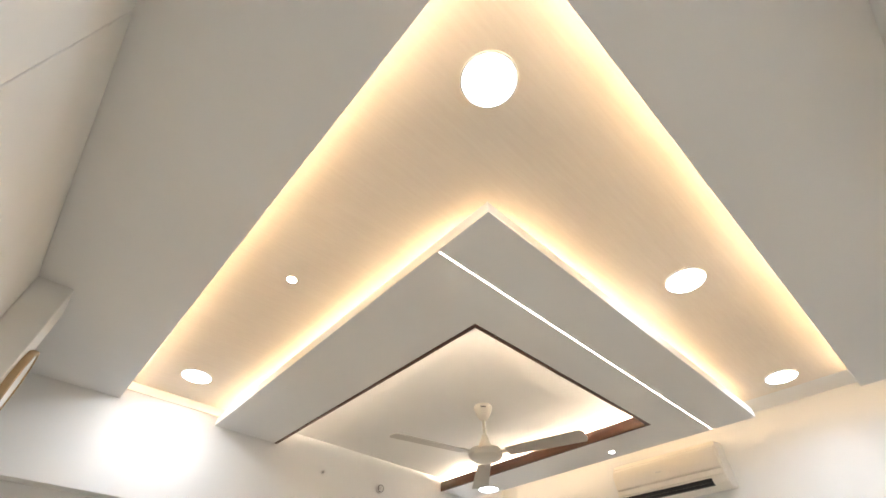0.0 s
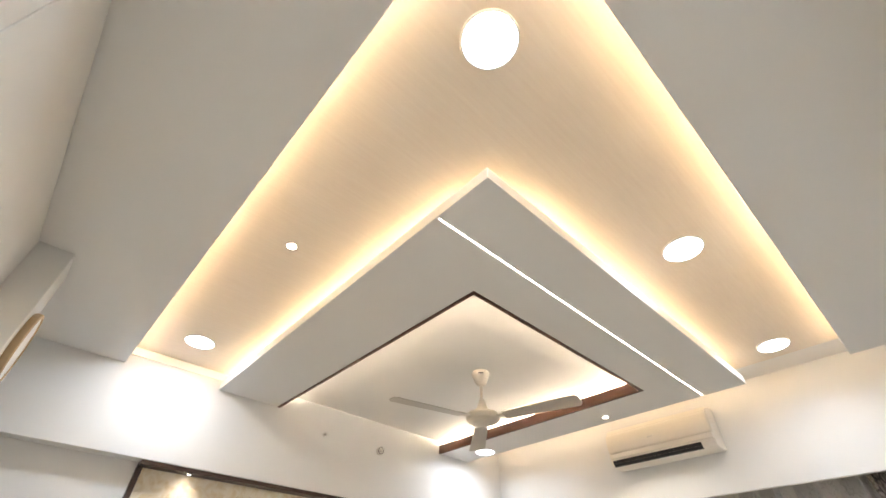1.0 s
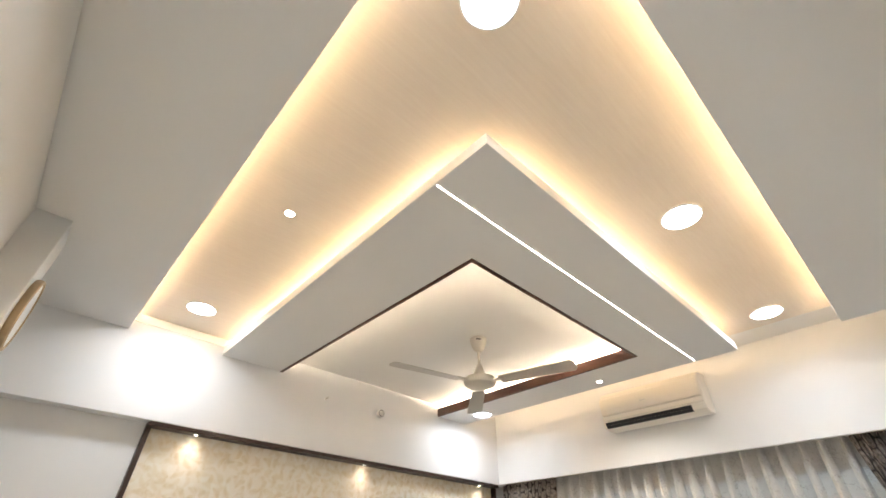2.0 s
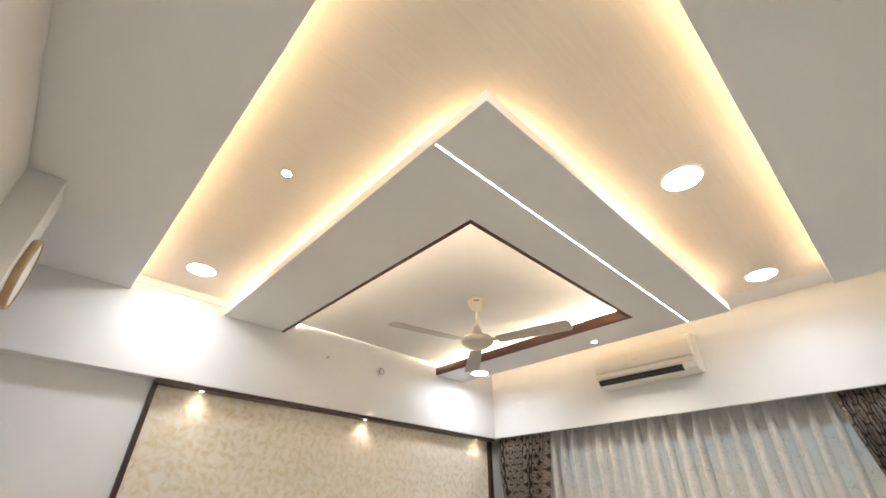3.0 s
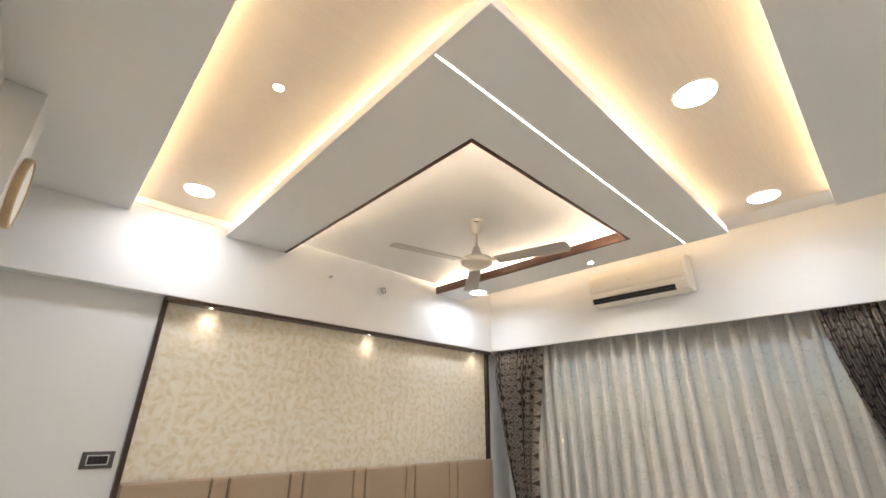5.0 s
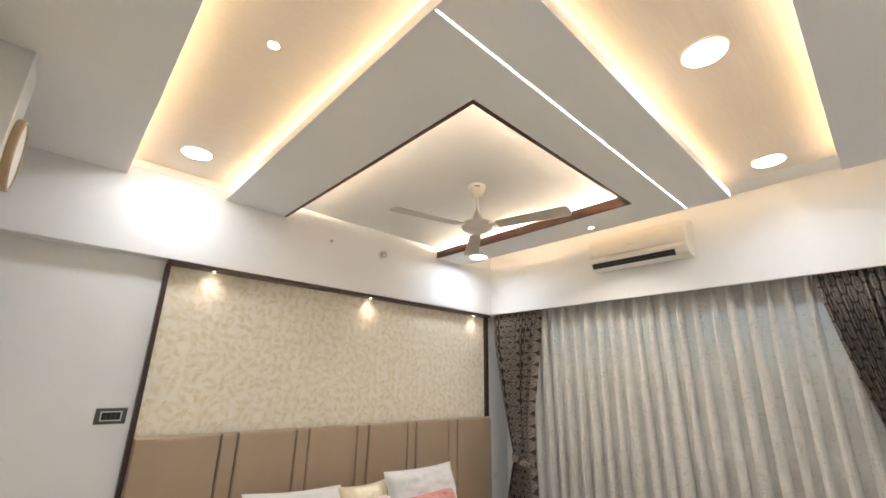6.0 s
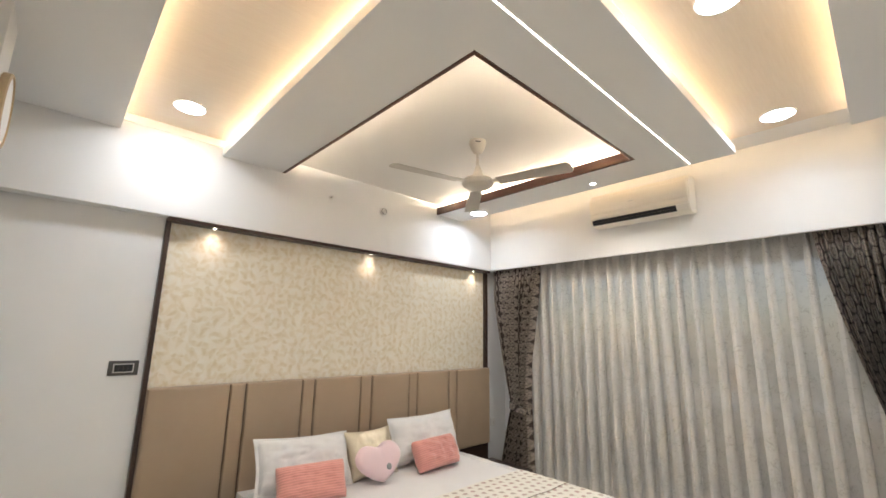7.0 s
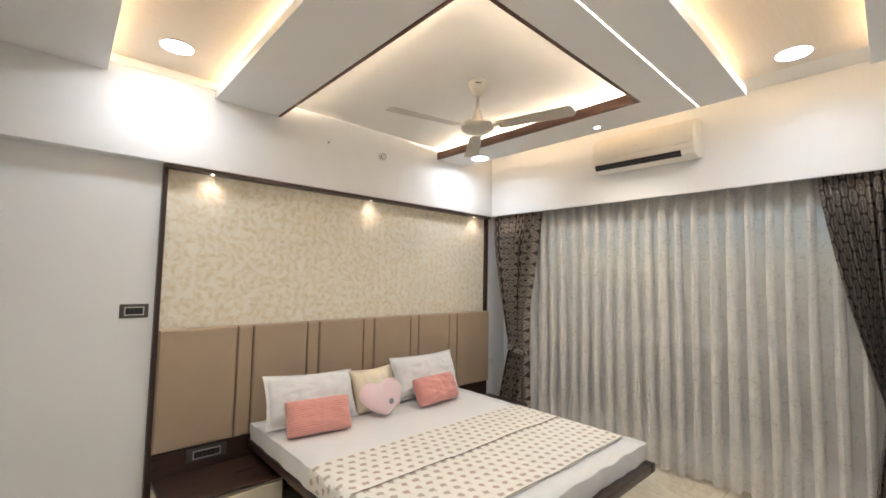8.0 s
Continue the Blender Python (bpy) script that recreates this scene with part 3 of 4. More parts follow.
def profile_body(pts, y0, y1, bevel=0.006):
    bm = bmesh.new()
    a = [bm.verts.new((x, y0, z)) for x, z in pts]
    b = [bm.verts.new((x, y1, z)) for x, z in pts]
    bm.faces.new(a)
    bm.faces.new(b)
    n = len(pts)
    for i in range(n):
        bm.faces.new((a[i], a[(i + 1) % n], b[(i + 1) % n], b[i]))
    bmesh.ops.recalc_face_normals(bm, faces=bm.faces)
    if bevel:
        bmesh.ops.bevel(bm, geom=bm.edges, offset=bevel, segments=2, affect="EDGES")
    return bm


part("body", profile_body([(-0.002, 2.585), (-0.06, 2.575), (-0.150, 2.580), (-0.182, 2.600), (-0.190, 2.638), (-0.175, 2.66), (-0.175, 2.835), (-0.150, 2.872), (-0.002, 2.892)], AY0, AY1), M_ACBODY, ac)
part("front_cover", profile_body([(-0.174, 2.682), (-0.196, 2.684), (-0.205, 2.72), (-0.207, 2.785), (-0.196, 2.822), (-0.174, 2.836)], AY0 + 0.004, AY1 - 0.004, 0.005),
     M_ACBODY, ac, "smooth ivory front cover")
part("lower_band", profile_body([(-0.160, 2.640), (-0.196, 2.642), (-0.198, 2.678), (-0.160, 2.678)], AY0 + 0.004, AY1 - 0.004, 0.003), M_ACBODY, ac)
vent = profile_body([(-0.160, 2.586), (-0.1770, 2.588), (-0.1945, 2.628), (-0.180, 2.632)], AY0 + 0.10, AY1 - 0.02, 0.0)
part("air_outlet", vent, M_BLACK, ac, "dark slotted air outlet")
part("louvre", profile_body([(-0.180, 2.6045), (-0.1860, 2.6045), (-0.1870, 2.606), (-0.180, 2.6065)], AY0 + 0.11, AY1 - 0.03, 0.0), M_GREY, ac)
part("end_cap", profile_body([(-0.165, 2.590), (-0.181, 2.594), (-0.1935, 2.626), (-0.18, 2.632)], AY0 + 0.006, AY0 + 0.098, 0.003), M_ACBODY, ac)
part("badge", box(-0.2095, -0.206, -1.78, -1.735, 2.738, 2.746), M_CHROME, ac, "small metallic maker's mark")

# ---- small fittings on the beam ----
sensor = thing("wall_socket", (-1.56, 0, 2.707), "small round white fitting on the beam", "fitting")
face_south = Matrix.Translation((-1.56, -0.0005, 2.707)) @ pose(0, 0, 0, 90, 0, 0)
part("base", lathe([(0.033, 0.0), (0.033, 0.020), (0.028, 0.027), (0.010, 0.028)], 32, face_south), M_PLASTIC, sensor)
# charcoal ring stands in for the shade round the white disc
part("rim", lathe([(0.024, 0.0275), (0.024, 0.031), (0.028, 0.030), (0.0285, 0.026)], 32, face_south, caps=False), M_GREY, sensor)
part("knob", lathe([(0.017, 0.028), (0.017, 0.034), (0.012, 0.038)], 24, face_south), M_CHROME, sensor)
hook = thing("cable_stub", (-2.102, 0, 2.718), "short metal conduit stub poking from the beam", "fitting")
fh = Matrix.Translation((-2.102, -0.0005, 2.718)) @ pose(0, 0, 0, 90, 0, 0)
part("collar", lathe([(0.013, 0.0), (0.013, 0.006), (0.009, 0.008)], 20, fh), M_PLASTIC, hook)
part("stub", lathe([(0.008, 0.008), (0.008, 0.035), (0.006, 0.038)], 20, fh), M_CHROME, hook)


# ---- switch boards ----
def switch_board(cx, cz, w, h, y, name, label, switches):
    t = thing(name, (cx, y, cz), label, "switch board", "switch boards")
    part("plate", box(cx - w / 2, cx + w / 2, y - 0.008, y, cz - h / 2, cz + h / 2, 0.003, 2), M_GREY, t)
    fr = box(cx - w * 0.34, cx + w * 0.34, y - 0.015, y - 0.008, cz - h * 0.30, cz - h * 0.30 + 0.005)
    box(cx - w * 0.34, cx + w * 0.34, y - 0.015, y - 0.008, cz + h * 0.30 - 0.005, cz + h * 0.30, bm=fr)
    box(cx - w * 0.34, cx - w * 0.34 + 0.005, y - 0.015, y - 0.008, cz - h * 0.30 + 0.007, cz + h * 0.30 - 0.005, bm=fr)
    box(cx + w * 0.34 - 0.005, cx + w * 0.34, y - 0.015, y - 0.008, cz - h * 0.30 + 0.007, cz + h * 0.30 - 0.005, bm=fr)
    part("bezel", fr, M_CHROME, t, "bright chrome bezel")
    x0, x1 = cx - w * 0.34 + 0.006, cx + w * 0.34 - 0.006
    n = switches
    for i in range(n):
        a = x0 + (x1 - x0) * i / n
        part("rocker", box(a + 0.001, a + (x1 - x0) / n - 0.001, y - 0.0125, y - 0.008, cz - h * 0.30 + 0.006, cz + h * 0.30 - 0.006, 0.0012, 1), M_BLACK, t)
    return t


switch_board(-3.352, 1.347, 0.152, 0.088, 0.0895, "switch_board", "charcoal switch board with chrome bezel on the white wall", 4)
switch_board(-2.902, 0.375, 0.250, 0.090, 0.0245, "switch_board", "charcoal switch board with chrome bezel below the headboard", 6)

outlet = thing("wall_outlet", (0.13, 0.0895, 0.62), "small white outlet plate on the wall beside the drape", "outlet")
part("plate", box(0.09, 0.17, 0.0815, 0.0895, 0.58, 0.66, 0.002, 1), M_PLASTIC, outlet)
part("button", box(0.118, 0.142, 0.0785, 0.0815, 0.605, 0.635, 0.001, 1), M_CHROME, outlet)

# ---- headboard ----
HB0, HT = 0.435, 1.223
hb = thing("headboard", (-1.6, 0.05, HB0), "beige leatherette headboard in upright padded sections", "headboard")


def padded(x0, x1, y0, y1, z0, z1, puff):
    """An upholstered pad: full face, rolled edges."""
    nx, nz = max(6, int((x1 - x0) / 0.03)), 26
    r = min(0.011, (x1 - x0) * 0.3)

    def f(s, t):
        x, z = x0 + (x1 - x0) * s, z0 + (z1 - z0) * t
        d = min(x - x0, x1 - x, z - z0, z1 - z)
        k = 1.0 if d >= r else math.sqrt(max(0.0, 1 - (1 - d / r) ** 2))
        return Vector((x, y1 - (y1 - y0) * k - puff * math.sin(math.pi * s) * math.sin(math.pi * t), z))

    # a grid that is finer near the rims
    bm = bmesh.new()
    us = sorted({0.0, 1.0, *[min(1, r / (x1 - x0)) * q for q in (0.12, 0.35, 0.7, 1.0)], *[1 - min(1, r / (x1 - x0)) * q for q in (0.12, 0.35, 0.7, 1.0)],
                 *[i / nx for i in range(1, nx)]})
    rz = r / (z1 - z0)
    ts = sorted({0.0, 1.0, *[rz * q for q in (0.12, 0.35, 0.7, 1.0)], *[1 - rz * q for q in (0.12, 0.35, 0.7, 1.0)], *[i / nz for i in range(1, nz)]})
    vs = [[bm.verts.new(f(s, t)) for s in us] for t in ts]
    for j in range(len(ts) - 1):
        for i in range(len(us) - 1):
            bm.faces.new((vs[j][i], vs[j][i + 1], vs[j + 1][i + 1], vs[j + 1][i]))
    rim = [e for e in bm.edges if e.is_boundary]
    ext = bmesh.ops.extrude_edge_only(bm, edges=rim)
    for v in ext["geom"]:
        if isinstance(v, bmesh.types.BMVert):
            v.co.y = y1 + 0.012
    return bm


HX = [-3.222, -2.739, -2.632, -2.215, -2.112, -1.691, -1.578, -1.163, -1.062, -0.647, -0.530, -0.012]
for i, (a, b) in enumerate(zip(HX, HX[1:])):
    narrow = i % 2 == 1
    part("narrow_section" if narrow else "wide_section", padded(a + 0.0006, b - 0.0006, 0.008 if narrow else 0.004, 0.05, HB0, HT, 0.004 if narrow else 0.012), M_LEATHER, hb)
for x in HX[1:-1]:
    part("piping", box(x - 0.0018, x + 0.0018, 0.016, 0.04, HB0 + 0.004, HT - 0.008, 0.002, 1), M_PIPING, hb, "dark stitched seam")
part("backing", box(HX[0], HX[-1], 0.064, 0.0815, HB0 + 0.006, HT - 0.008), M_PIPING, hb)

# ---- dark wood dado and bedside shelves ----
setting("dado_panel", box(TX + 0.029, -0.041, 0.025, 0.0815, 0.0, HB0 - 0.004, 0.002, 1), M_DARK, "dark wenge back panel under the headboard", "panel")
BEDX0, BEDX1, BEDY, RAIL = -2.632, -0.735, -2.092, 0.40


def bedside(x0, x1, y0, label):
    t = thing("bedside_cabinet", ((x0 + x1) / 2, 0.02, 0.0), label, "bedside table", "bedside cabinets")
    part("top", box(x0, x1, y0, 0.022, 0.256, 0.28, 0.003, 1), M_DARK, t)
    part("carcass", box(x0 + 0.004, x1 - 0.004, y0 + 0.030, 0.022, 0.0, 0.2555, 0.002, 1), M_CREAM, t, "cream laminate carcass")
    part("drawer_front", box(x0 + 0.008, x1 - 0.008, y0 + 0.012, y0 + 0.029, 0.04, 0.235, 0.003, 1), M_CREAM, t, "cream laminate drawer front")
    return t


bedside(TX + 0.030, BEDX0 + 0.10, -0.415, "low bedside cabinet with dark wood top and cream front")
bedside(BEDX1 - 0.10, 0.02, -0.52, "low bedside cabinet with dark wood top near the curtains")

# ---- bed ----
bed = thing("bed", ((BEDX0 + BEDX1) / 2, -1.0, 0), "dark wenge platform bed with slim overhanging rails", "bed")
part("side_rail", box(BEDX0, BEDX0 + 0.07, BEDY, 0.02, RAIL - 0.055, RAIL, 0.004, 2), M_DARK, bed)
part("side_rail", box(BEDX1 - 0.07, BEDX1, BEDY, 0.02, RAIL - 0.055, RAIL, 0.004, 2), M_DARK, bed)
part("foot_rail", box(BEDX0 + 0.071, BEDX1 - 0.071, BEDY, BEDY + 0.07, RAIL - 0.055, RAIL, 0.004, 2), M_DARK, bed)
part("platform", box(BEDX0 + 0.071, BEDX1 - 0.071, BEDY + 0.071, 0.015, RAIL - 0.05, RAIL - 0.008), M_DARK, bed)
part("plinth", box(BEDX0 + 0.30, BEDX1 - 0.30, BEDY + 0.35, 0.01, 0.0, RAIL - 0.051, 0.003, 1), M_DARK, bed)

MX0, MX1, MY0, MT = BEDX0 + 0.008, BEDX1 - 0.012, BEDY + 0.055, 0.520
mat = thing("mattress", ((MX0 + MX1) / 2, -1.0, RAIL), "mattress in a loosely tucked white bedsheet", "mattress")


def soft_block(x0, x1, y0, y1, z0, z1, r, amp, seed, nx=90, ny=100):
    """A mattress-like block: top and skirts as one rumpled sheet."""
    side = z1 - z0
    lx, ly = (x1 - x0) + 2 * side, (y1 - y0) + 2 * side

    def f(s, t):
        u, v = x0 - side + lx * s, y0 - side + ly * t
        x, y = min(max(u, x0), x1), min(max(v, y0), y1)
        over = max(x0 - u, u - x1, y0 - v, v - y1, 0.0)
        dx, dy = min(x - x0, x1 - x), min(y - y0, y1 - y)
        z = z1 - over
        edge = min(dx, dy)
        if edge < r and over == 0:
            z -= r * (1 - math.sqrt(max(0, 1 - (1 - edge / r) ** 2))) * 0.9
        n = noise.fractal(Vector((u * 3.1, v * 3.1, seed)), 0.7, 2.0, 4)
        out = 0.016 * noise.noise(Vector((u * 7, v * 7, seed + 4))) if over > 0 else 0
        cx, cy = (x0 + x1) / 2, (y0 + y1) / 2
        return Vector((x + out * (1 if x > cx else -1), y + out, max(z0, z + amp * n * (1 if over == 0 else 0.3))))

    return sheet(nx, ny, f)


part("mattress_body", box(MX0 + 0.02, MX1 - 0.02, MY0 + 0.02, -0.01, RAIL + 0.002, MT - 0.04, 0.02, 2), M_SHEET, mat)
part("bedsheet", soft_block(MX0, MX1, MY0, 0.0, RAIL + 0.0005, MT, 0.095, 0.008, 3.0), M_SHEET, mat)

# ---- printed throw over the foot of the bed ----
throw = thing("bed_runner", ((MX0 + MX1) / 2, -1.45, MT), "cream cotton bed runner printed with small dusty pink sprigs", "bed runner")


def runner_piece(y0, y1, lift, hang):
    x0, x1 = MX0 - 0.004, MX1 - 0.02
    drop = hang
    total = (x1 - x0) + drop

    def f(s, t):
        v = y0 + (y1 - y0) * t
        u = x0 - drop + total * s
        n = noise.fractal(Vector((u * 4.0, v * 4.0, 7.3)), 0.7, 2.0, 3)
        if u < x0:
            return Vector((x0 - 0.010 - 0.010 * noise.noise(Vector((v * 12, u * 5, 2))), v + 0.006 * n, MT + lift - (x0 - u)))
        e = u - x0
        z = MT + 0.012 + lift + 0.005 * n
        if e < 0.03:
            z -= 0.012 * (1 - e / 0.03)
        if x1 - u < 0.03:
            z -= 0.008 * (1 - (x1 - u) / 0.03)
        return Vector((u, v + 0.010 * noise.noise(Vector((u * 2.2, v, 1.1))), z))

    return sheet(96, 30, f, lambda s, t: (total * s, (y1 - y0) * t + y0 + 5), 0.003)


part("upper_half", runner_piece(-1.400, -0.972, 0.005, 0.10), M_RUNNER, throw)
part("lower_half", runner_piece(-1.907, -1.395, 0.0, 0.10), M_RUNNER, throw)


def hem(y, lift):
    x0, x1 = MX0, MX1 - 0.02

    def f(s, t):
        u = x0 + (x1 - x0) * s
        n = noise.fractal(Vector((u * 4.0, y * 4.0, 7.3)), 0.7, 2.0, 3)
        yy = y + 0.010 * noise.noise(Vector((u * 2.2, y, 1.1)))
        return Vector((u, yy + (t - 0.5) * 0.0035, MT + 0.0165 + lift + 0.005 * n))

    return sheet(90, 2, f, None, 0.002)


part("seam", hem(-1.397, 0.004), M_PIPING, throw, "thin dark hem line")
part("seam", hem(-1.905, 0.001), M_PIPING, throw, "thin dark hem line")


# ---- pillows and cushions ----
def cushion_mesh(w, h, t, m, flange=0.0, seed=0.0, sag=0.01, nu=48, nv=34, corner=2.6, puff=0.62, rounded=0.0):
    """Two puffed faces over a w by h rectangle, joined at the rim."""
    def side(sign):
        def f(s, q):
            a, b = 2 * s - 1, 2 * q - 1
            ia, ib = min(1, abs(a) * w / max(1e-6, w - 2 * flange)), min(1, abs(b) * h / max(1e-6, h - 2 * flange))
            k = max(0.0, (1 - ia ** corner)) * max(0.0, (1 - ib ** corner))
            k = k ** puff
            n = noise.fractal(Vector((a * 2.2 + seed, b * 2.2, sign * 3.0)), 0.8, 2.0, 4)
            nc = noise.fractal(Vector((a * 1.6 + seed, b * 1.6, 9.0)), 0.8, 2.0, 3)
            rim = 0.0 if max(abs(a), abs(b)) > 0.9999 else 1.0
            pull = 1 - 0.075 * (1 - abs(b) ** 2) * abs(a) ** 6
            pully = 1 - 0.10 * (1 - abs(a) ** 2) * abs(b) ** 6
            tuck = 1 - rounded * (abs(a) * abs(b)) ** 4
            x, y = a * w / 2 * pull * tuck, b * h / 2 * pully * tuck
            z = sign * (t / 2 * k + 0.0025 * rim) + sag * (0.7 * nc + n * k)
            return m @ Vector((x, y, z))
        return f
    bm = sheet(nu, nv, side(1), lambda s, q: (s * w, q * h))
    other = sheet(nu, nv, side(-1), lambda s, q: (s * w, q * h))
    bm = merged(other, bm)
    bmesh.ops.remove_doubles(bm, verts=bm.verts, dist=0.0004)
    return bm


def leaning(x, y0, z0, tilt, h, turn=0.0, roll=0.0, swing=0.0):
    """Pose of a cushion whose lower edge rests at (x, y0, z0) and leans back by tilt degrees from lying flat."""
    return Matrix.Translation((x, y0, z0)) @ pose(0, 0, 0, 0, 0, swing) @ pose(0, 0, 0, tilt, 0, 0) @ pose(0, 0, 0, 0, 0, roll) @ Matrix.Translation((0, h / 2, 0)) @ pose(0, 0, 0, 0, turn, 0)


def cushion(name, w, h, t, m, mat, label, flange=0.0, seed=0.0, category="cushion", group="", sag=0.01, corner=2.6, puff=0.62, rounded=0.0):
    o = part(name, cushion_mesh(w, h, t, m, flange, seed, sag, corner=corner, puff=puff, rounded=rounded), mat, None)
    return tagged(o, label, category, group)


cushion("pillow", 0.70, 0.385, 0.21, leaning(-2.300, -0.350, MT + 0.004, 63, 0.385, 0, -2, -4), M_PILLOW,
        "white cotton pillow with flat flange leaning on the headboard", 0.03, 1.0, "pillow", "white pillows", 0.018, 2.6, 0.5, 0.02)
cushion("pillow", 0.76, 0.385, 0.21, leaning(-1.170, -0.315, MT + 0.012, 68, 0.385, 0, 0, 1), M_PILLOW,
        "white cotton pillow with pointed corners leaning on the headboard", 0.025, 6.0, "pillow", "white pillows", 0.018, 2.6, 0.5, 0.02)
cushion("cushion", 0.41, 0.355, 0.15, leaning(-1.762, -0.372, MT + 0.004, 64, 0.355, 0, 1, -3), M_GOLD,
        "shiny gold satin cushion between the white pillows", 0.0, 3.0, "cushion", "", 0.012)
cushion("cushion", 0.465, 0.25, 0.155, leaning(-2.352, -0.545, MT + 0.008, 62, 0.24, 0, 0, -10), M_CORAL,
        "ribbed coral plush cushion propped on a white pillow", 0.0, 4.0, "cushion", "coral cushions", 0.009, 3.4, 0.48, 0.07)
cushion("cushion", 0.465, 0.25, 0.165, leaning(-1.245, -0.535, MT + 0.008, 62, 0.25, 0, 1, 2), M_CORAL,
        "ribbed coral plush cushion with a dented middle", 0.0, 8.0, "cushion", "coral cushions", 0.014, 3.4, 0.48, 0.07)

M_BUTTON = plain("grey_button", (0.30, 0.29, 0.28), 0.45, 0.0)
heart = thing("heart_cushion", (-1.80, -0.50, MT), "pale pink heart-shaped plush cushion with a grey button", "cushion")


def heart_mesh(size, t, m):
    bm = bmesh.new()
    n, rings = 72, 12
    out = []
    for i in range(n):
        a = 6.28318 * (i + 0.5) / n
        hx, hy = 16 * math.sin(a) ** 3 / 17, (13 * math.cos(a) - 5 * math.cos(2 * a) - 2 * math.cos(3 * a) - math.cos(4 * a) + 2.5) / 17
        px, py = hx * 0.60 + 0.40 * math.sin(a), hy * 0.64 + 0.34 * math.cos(a)
        out.append((px, py if py > -0.55 else -0.55 + (py + 0.55) * 0.6))
    for sign in (1, -1):
        prev = None
        mid = bm.verts.new(m @ Vector((0, 0, sign * t / 2)))
        for k in range(1, rings + 1):
            q = k / rings
            z = sign * t / 2 * math.sqrt(max(0.0, 1 - q ** 2.6))
            ring = [bm.verts.new(m @ Vector((x * size / 2 * q, y * size * 0.43 * q, z))) for x, y in out]
            for i in range(n):
                j = (i + 1) % n
                if prev is None:
                    bm.faces.new((mid, ring[i], ring[j]))
                else:
                    bm.faces.new((prev[i], ring[i], ring[j], prev[j]))
            prev = ring
    bmesh.ops.remove_doubles(bm, verts=bm.verts, dist=0.0008)
    return bm


HM = leaning(-1.80, -0.535, MT + 0.000, 66, 0.30, 0, 5, -3) @ Matrix.Translation((0, 0, 0.01))
part("plush_body", heart_mesh(0.40, 0.11, HM), M_PINK, heart)
part("button", lathe([(0.022, 0.030), (0.022, 0.045), (0.014, 0.050)], 20, HM @ Matrix.Translation((0.035, -0.045, 0.008))), M_BUTTON, heart, "round grey button")


# ---- curtains ----
def smooth01(a):
    a = min(1.0, max(0.0, a))
    return a * a * (3 - 2 * a)


def sheer_curtain():
    y0, y1, zt, zb = -0.309, -3.507, 2.36, 0.022
    nfold, per = 26, 32
    pitch = (y0 - y1) / nfold
    nu, nv = nfold * per, 36
    rnd = random.Random(4)
    dev = [rnd.uniform(-0.15, 0.15) for _ in range(nfold)]
    dep = [rnd.uniform(0.8, 1.2) for _ in range(nfold)]
    wid = [rnd.uniform(0.8, 1.25) for _ in range(nfold)]

    def f(s, t):
        z = zt + (zb - zt) * t
        k = s * nfold
        i = min(nfold - 1, int(k))
        p = k - i
        low = smooth01(t * 1.6)
        head = smooth01(t * 12)
        # three layers stand on each other in a pleat, narrow at the heading and broad below
        base = (0.27 + 0.10 * head + 0.12 * low) * wid[i]
        a, b = 0.5 - base / 2 + dev[i] * 0.4, 0.5 + base / 2 + dev[i] * 0.4
        if p < 0.18:
            y, d = a * p / 0.18, 0.0
        elif p > 0.86:
            y, d = b + (1 - b) * (p - 0.86) / 0.14, 0.0
        else:
            q = (p - 0.18) / 0.68
            r = max(0.0, (q - 0.10) / 0.90)
            g = 0.5 - 0.5 * math.cos(3 * math.pi * r)
            y = a + (b - a) * g
            rise = smooth01(q / 0.10)
            d = rise * (1.0 - 0.8 * r) * (0.72 + 0.28 * math.sin(math.pi * g))
            if r > 0.93:
                d *= 1 - 0.6 * (r - 0.93) / 0.07
        depth = (0.048 + 0.038 * head) * dep[i]
        lean = 0.014 * noise.noise(Vector((s * 22, t * 1.7, 0.5))) * low
        sway = 0.02 * noise.noise(Vector((s * 9, t * 1.2, 5.5))) * t
        zz = z + (0.010 * math.sin(s * 70) if t > 0.999 else 0)
        return Vector((0.190 - depth * d + lean, y0 - (i + y) * pitch + sway, max(0.006, zz)))

    return sheet(nu, nv, f, lambda s, t: (s * 2.97 * 1.9, t * 2.34))


sheer = thing("sheer_curtain", (0.22, -1.9, 0.0), "off-white sheer curtain with pinch pleats and faint branch print", "curtain")
part("fabric", sheer_curtain(), M_SHEER, sheer)
rod = bmesh.new()
box(0.14, 0.17, Y_RIGHT + 0.01, 0.08, 2.375, 2.395, 0.003, 1, rod)
box(0.15, 0.16, -1.0, -0.98, 2.395, Z_SLAB, bm=rod)
box(0.15, 0.16, -2.9, -2.88, 2.395, Z_SLAB, bm=rod)
tagged(part("curtain_track", rod, M_PLASTIC), "white curtain track hidden behind the pelmet beam", "curtain track")


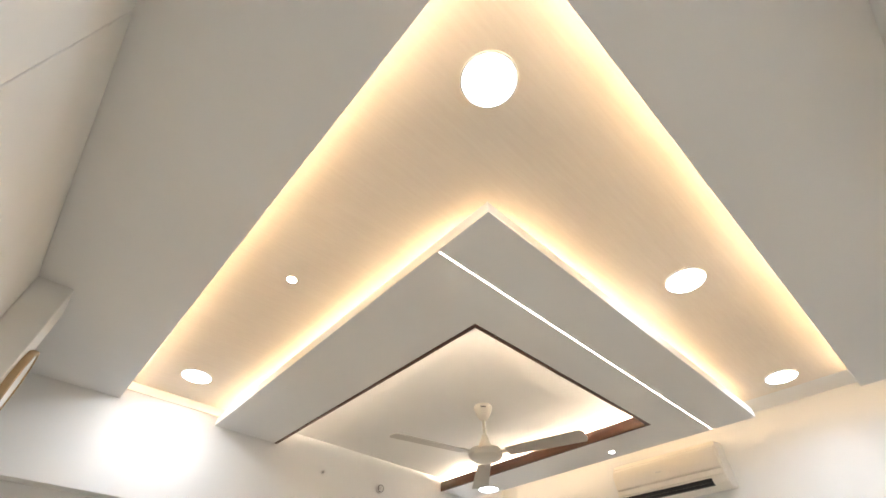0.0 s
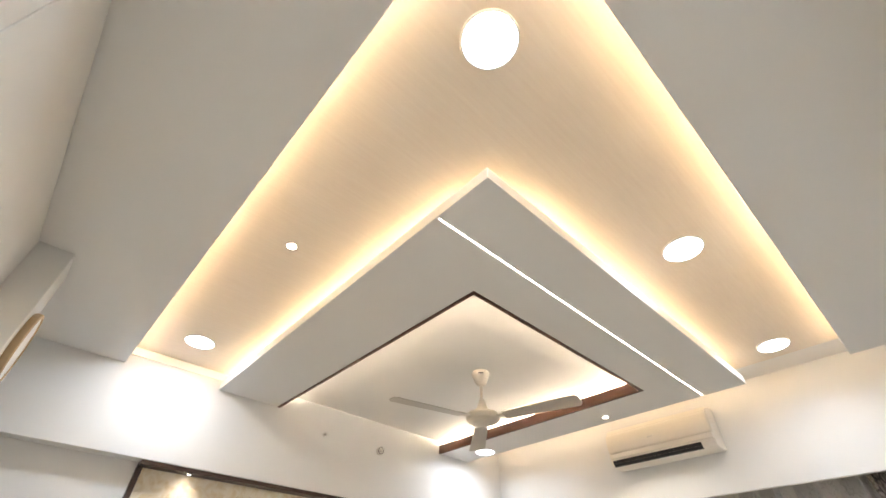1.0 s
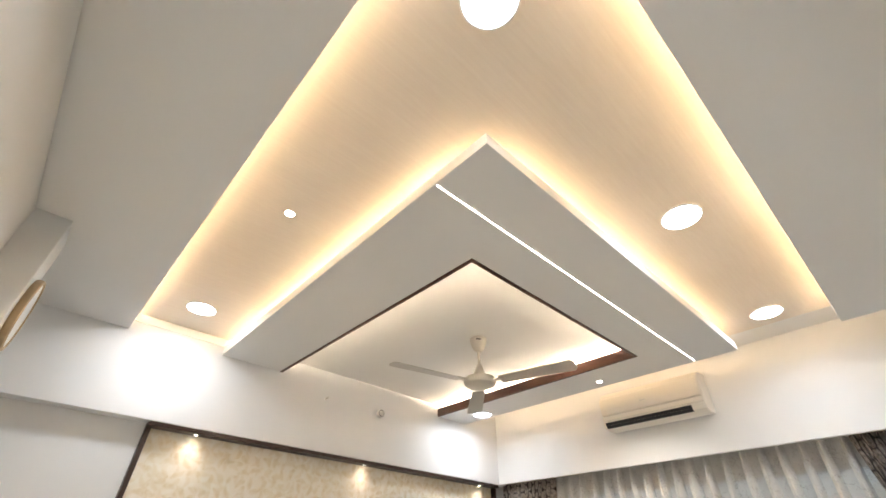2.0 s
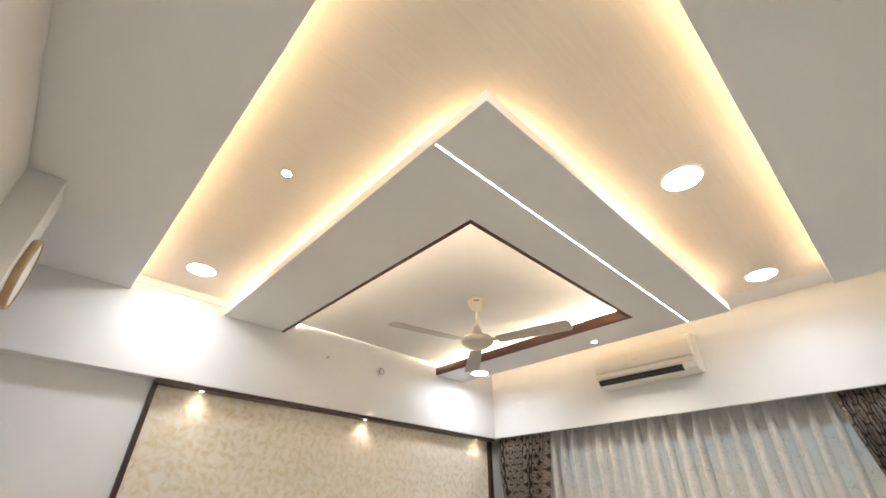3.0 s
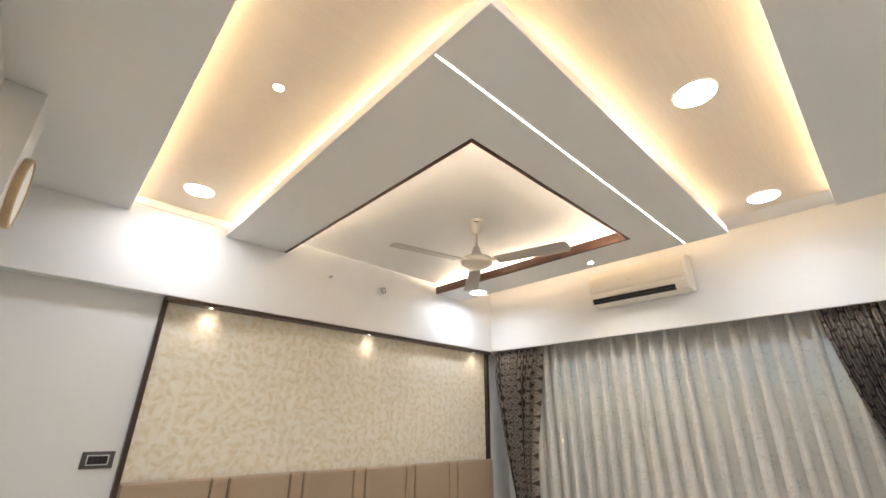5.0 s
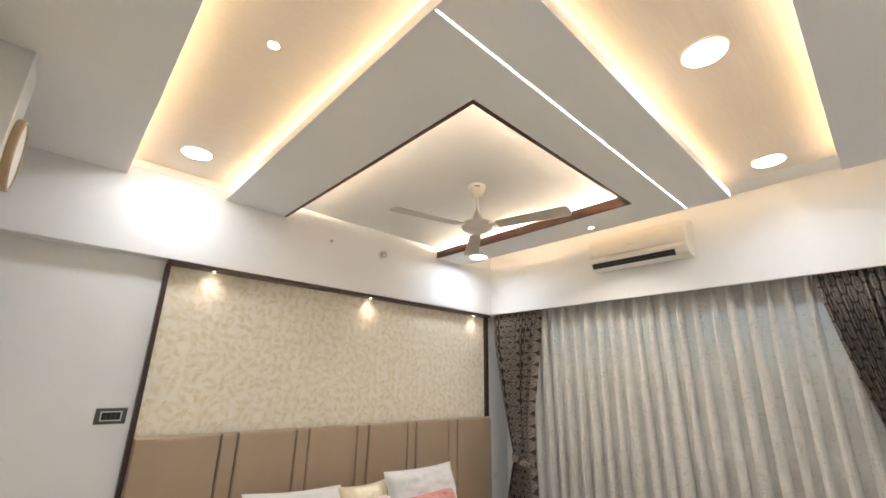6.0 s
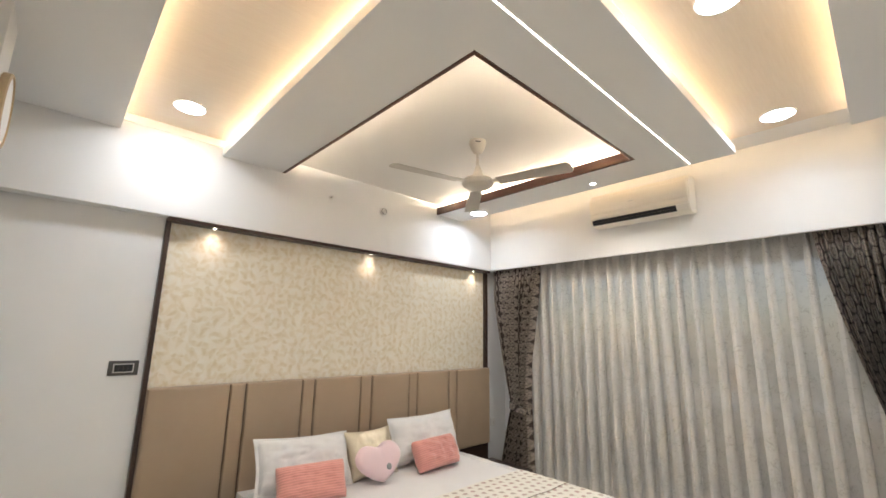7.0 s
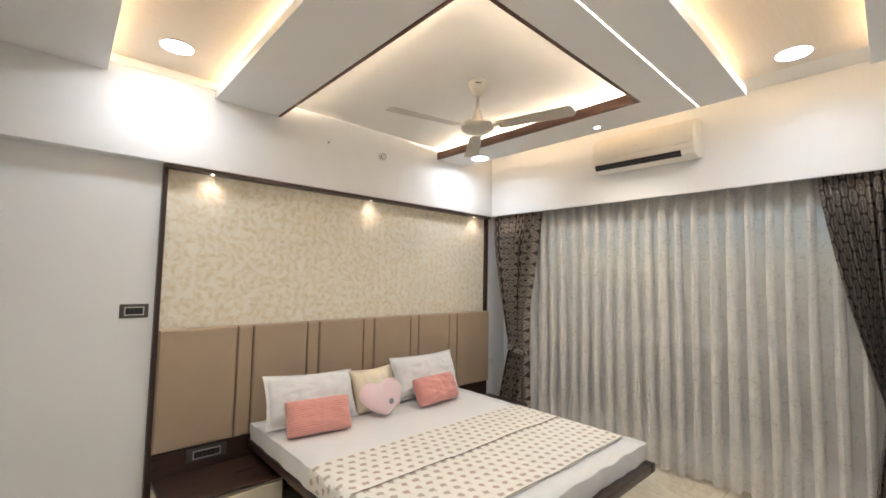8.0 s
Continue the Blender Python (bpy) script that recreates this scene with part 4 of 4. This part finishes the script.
def drape(edges, name, label, seed, folds, cloth_w):
    """edges(t) gives the two sides of the drape at a share t of the drop."""
    zt, zb = 2.36, 0.02
    nu, nv = folds * 22, 70

    def f(s, t):
        a, b = edges(t)
        z = zt + (zb - zt) * t
        n = noise.noise(Vector((s * 3 + seed, t * 2.0, seed)))
        ph = 6.283 * folds * s + 1.8 * noise.noise(Vector((s * 4, t * 1.3, seed + 2)))
        wdt = abs(b - a)
        amp = (0.020 + 0.032 * smooth01(t * 6)) * (0.75 + 0.7 * noise.noise(Vector((s * 7, 3.3, seed))))
        fine = (0.004 + 0.014 * smooth01(t * 6)) * math.sin(ph * 2.63 + 5 * noise.noise(Vector((s * 5, t, seed + 8))))
        bulge = 0.05 * math.sin(math.pi * s)
        y = a + (b - a) * (s + 0.012 * n)
        return Vector((0.112 - 1.7 * amp * abs(math.sin(ph / 2)) ** 0.7 - bulge * 0.25 + 0.006 * n + fine, y, z))

    t = thing(name, (0.08, edges(1.0)[0], 0.0), label, "curtain", "printed drapes")
    part("fabric", sheet(nu, nv, f, lambda s, q: (s * cloth_w, -q * 2.34)), M_DRAPE, t)
    return t


def left_edges(t):
    z = 2.36 - 2.34 * t
    if z > 0.83:
        k = (2.36 - z) / (2.36 - 0.83)
        return 0.045 - 0.275 * k ** 1.25, -0.615 + 0.150 * smooth01(k * 1.15)
    k = (0.83 - z) / 0.81
    return -0.23 + 0.19 * k ** 0.8, -0.465 - 0.035 * k


def right_edges(t):
    z = 2.36 - 2.34 * t
    if z > 0.83:
        k = (2.36 - z) / (2.36 - 0.83)
        return -2.868 - 0.285 * k ** 1.35, -3.70 + 0.30 * smooth01(k)
    k = (0.83 - z) / 0.81
    return -3.153 + 0.10 * k, -3.40 - 0.10 * k


ld_ = drape(left_edges, "drape", "taupe and dark brown ogee-print drape tied back beside the bed", 1.0, 13, 1.55)
rd_ = drape(right_edges, "drape", "taupe and dark brown ogee-print drape, tied back", 5.0, 19, 2.2)


def tie(y0, y1, parent):
    def f(s, t):
        a = 6.283 * s
        return Vector((0.055 + 0.062 * math.cos(a), (y0 + y1) / 2 + (abs(y1 - y0) / 2 + 0.012) * math.sin(a), 0.80 + 0.07 * t + 0.02 * math.sin(a)))
    part("tieback", sheet(40, 3, f, lambda s, t: (s * 0.6, t * 0.07), 0.004), M_DRAPE, parent)


tie(-0.23, -0.465, ld_)
tie(-3.153, -3.40, rd_)

# ---- wardrobe and its end panel ----
wr = thing("wardrobe", (X_LEFT - 0.3, -2.4, 0), "off-white laminate wardrobe with tall sliding doors up to the ceiling", "wardrobe")
part("carcass", box(-4.85, X_LEFT - 0.03, Y_RIGHT + 0.002, -1.04, 0.0, Z_LOW - 0.004), M_LAMINATE, wr)
for a, b in ((Y_RIGHT + 0.004, -2.446), (-2.440, -1.042)):
    part("door", box(X_LEFT - 0.028, X_LEFT, a, b, 0.06, Z_LOW - 0.010, 0.002, 1), M_LAMINATE, wr)
part("end_panel", box(-4.86, -4.018, -1.036, -0.775, 0.0, Z_LOW - 0.0015, 0.002, 1), M_LAMINATE, wr)

mirror = thing("round_mirror", (-4.017, -0.82, 2.445), "round pale disc with oak rim on the wardrobe end", "mirror")
mm = Matrix.Translation((-4.0175, -0.82, 2.445)) @ pose(0, 0, 0, 0, 90, 0)
part("rim", lathe([(0.152, 0.0), (0.156, 0.008), (0.156, 0.026), (0.151, 0.030), (0.143, 0.030), (0.141, 0.022)], 64, mm, caps=False), M_OAK, mirror)
part("face", lathe([(0.143, 0.001), (0.143, 0.024), (0.10, 0.025)], 64, mm), M_PLASTIC, mirror)

# ---- floor tiles ----
tile_me = None
TILE = 0.795
for i in range(7):
    for j in range(6):
        x, y = -4.88 + 0.4 + i * 0.8, -3.88 + 0.4 + j * 0.8
        if tile_me is None:
            first = part("tile", box(-TILE / 2, TILE / 2, -TILE / 2, TILE / 2, -0.004, 0.0, 0.001, 1), M_MARBLE)
            tile_me = first.data
            ob = first
        else:
            ob = new("tile", tile_me)
        ob.parent = FLOOR
        ob.location = (x, y, 0)
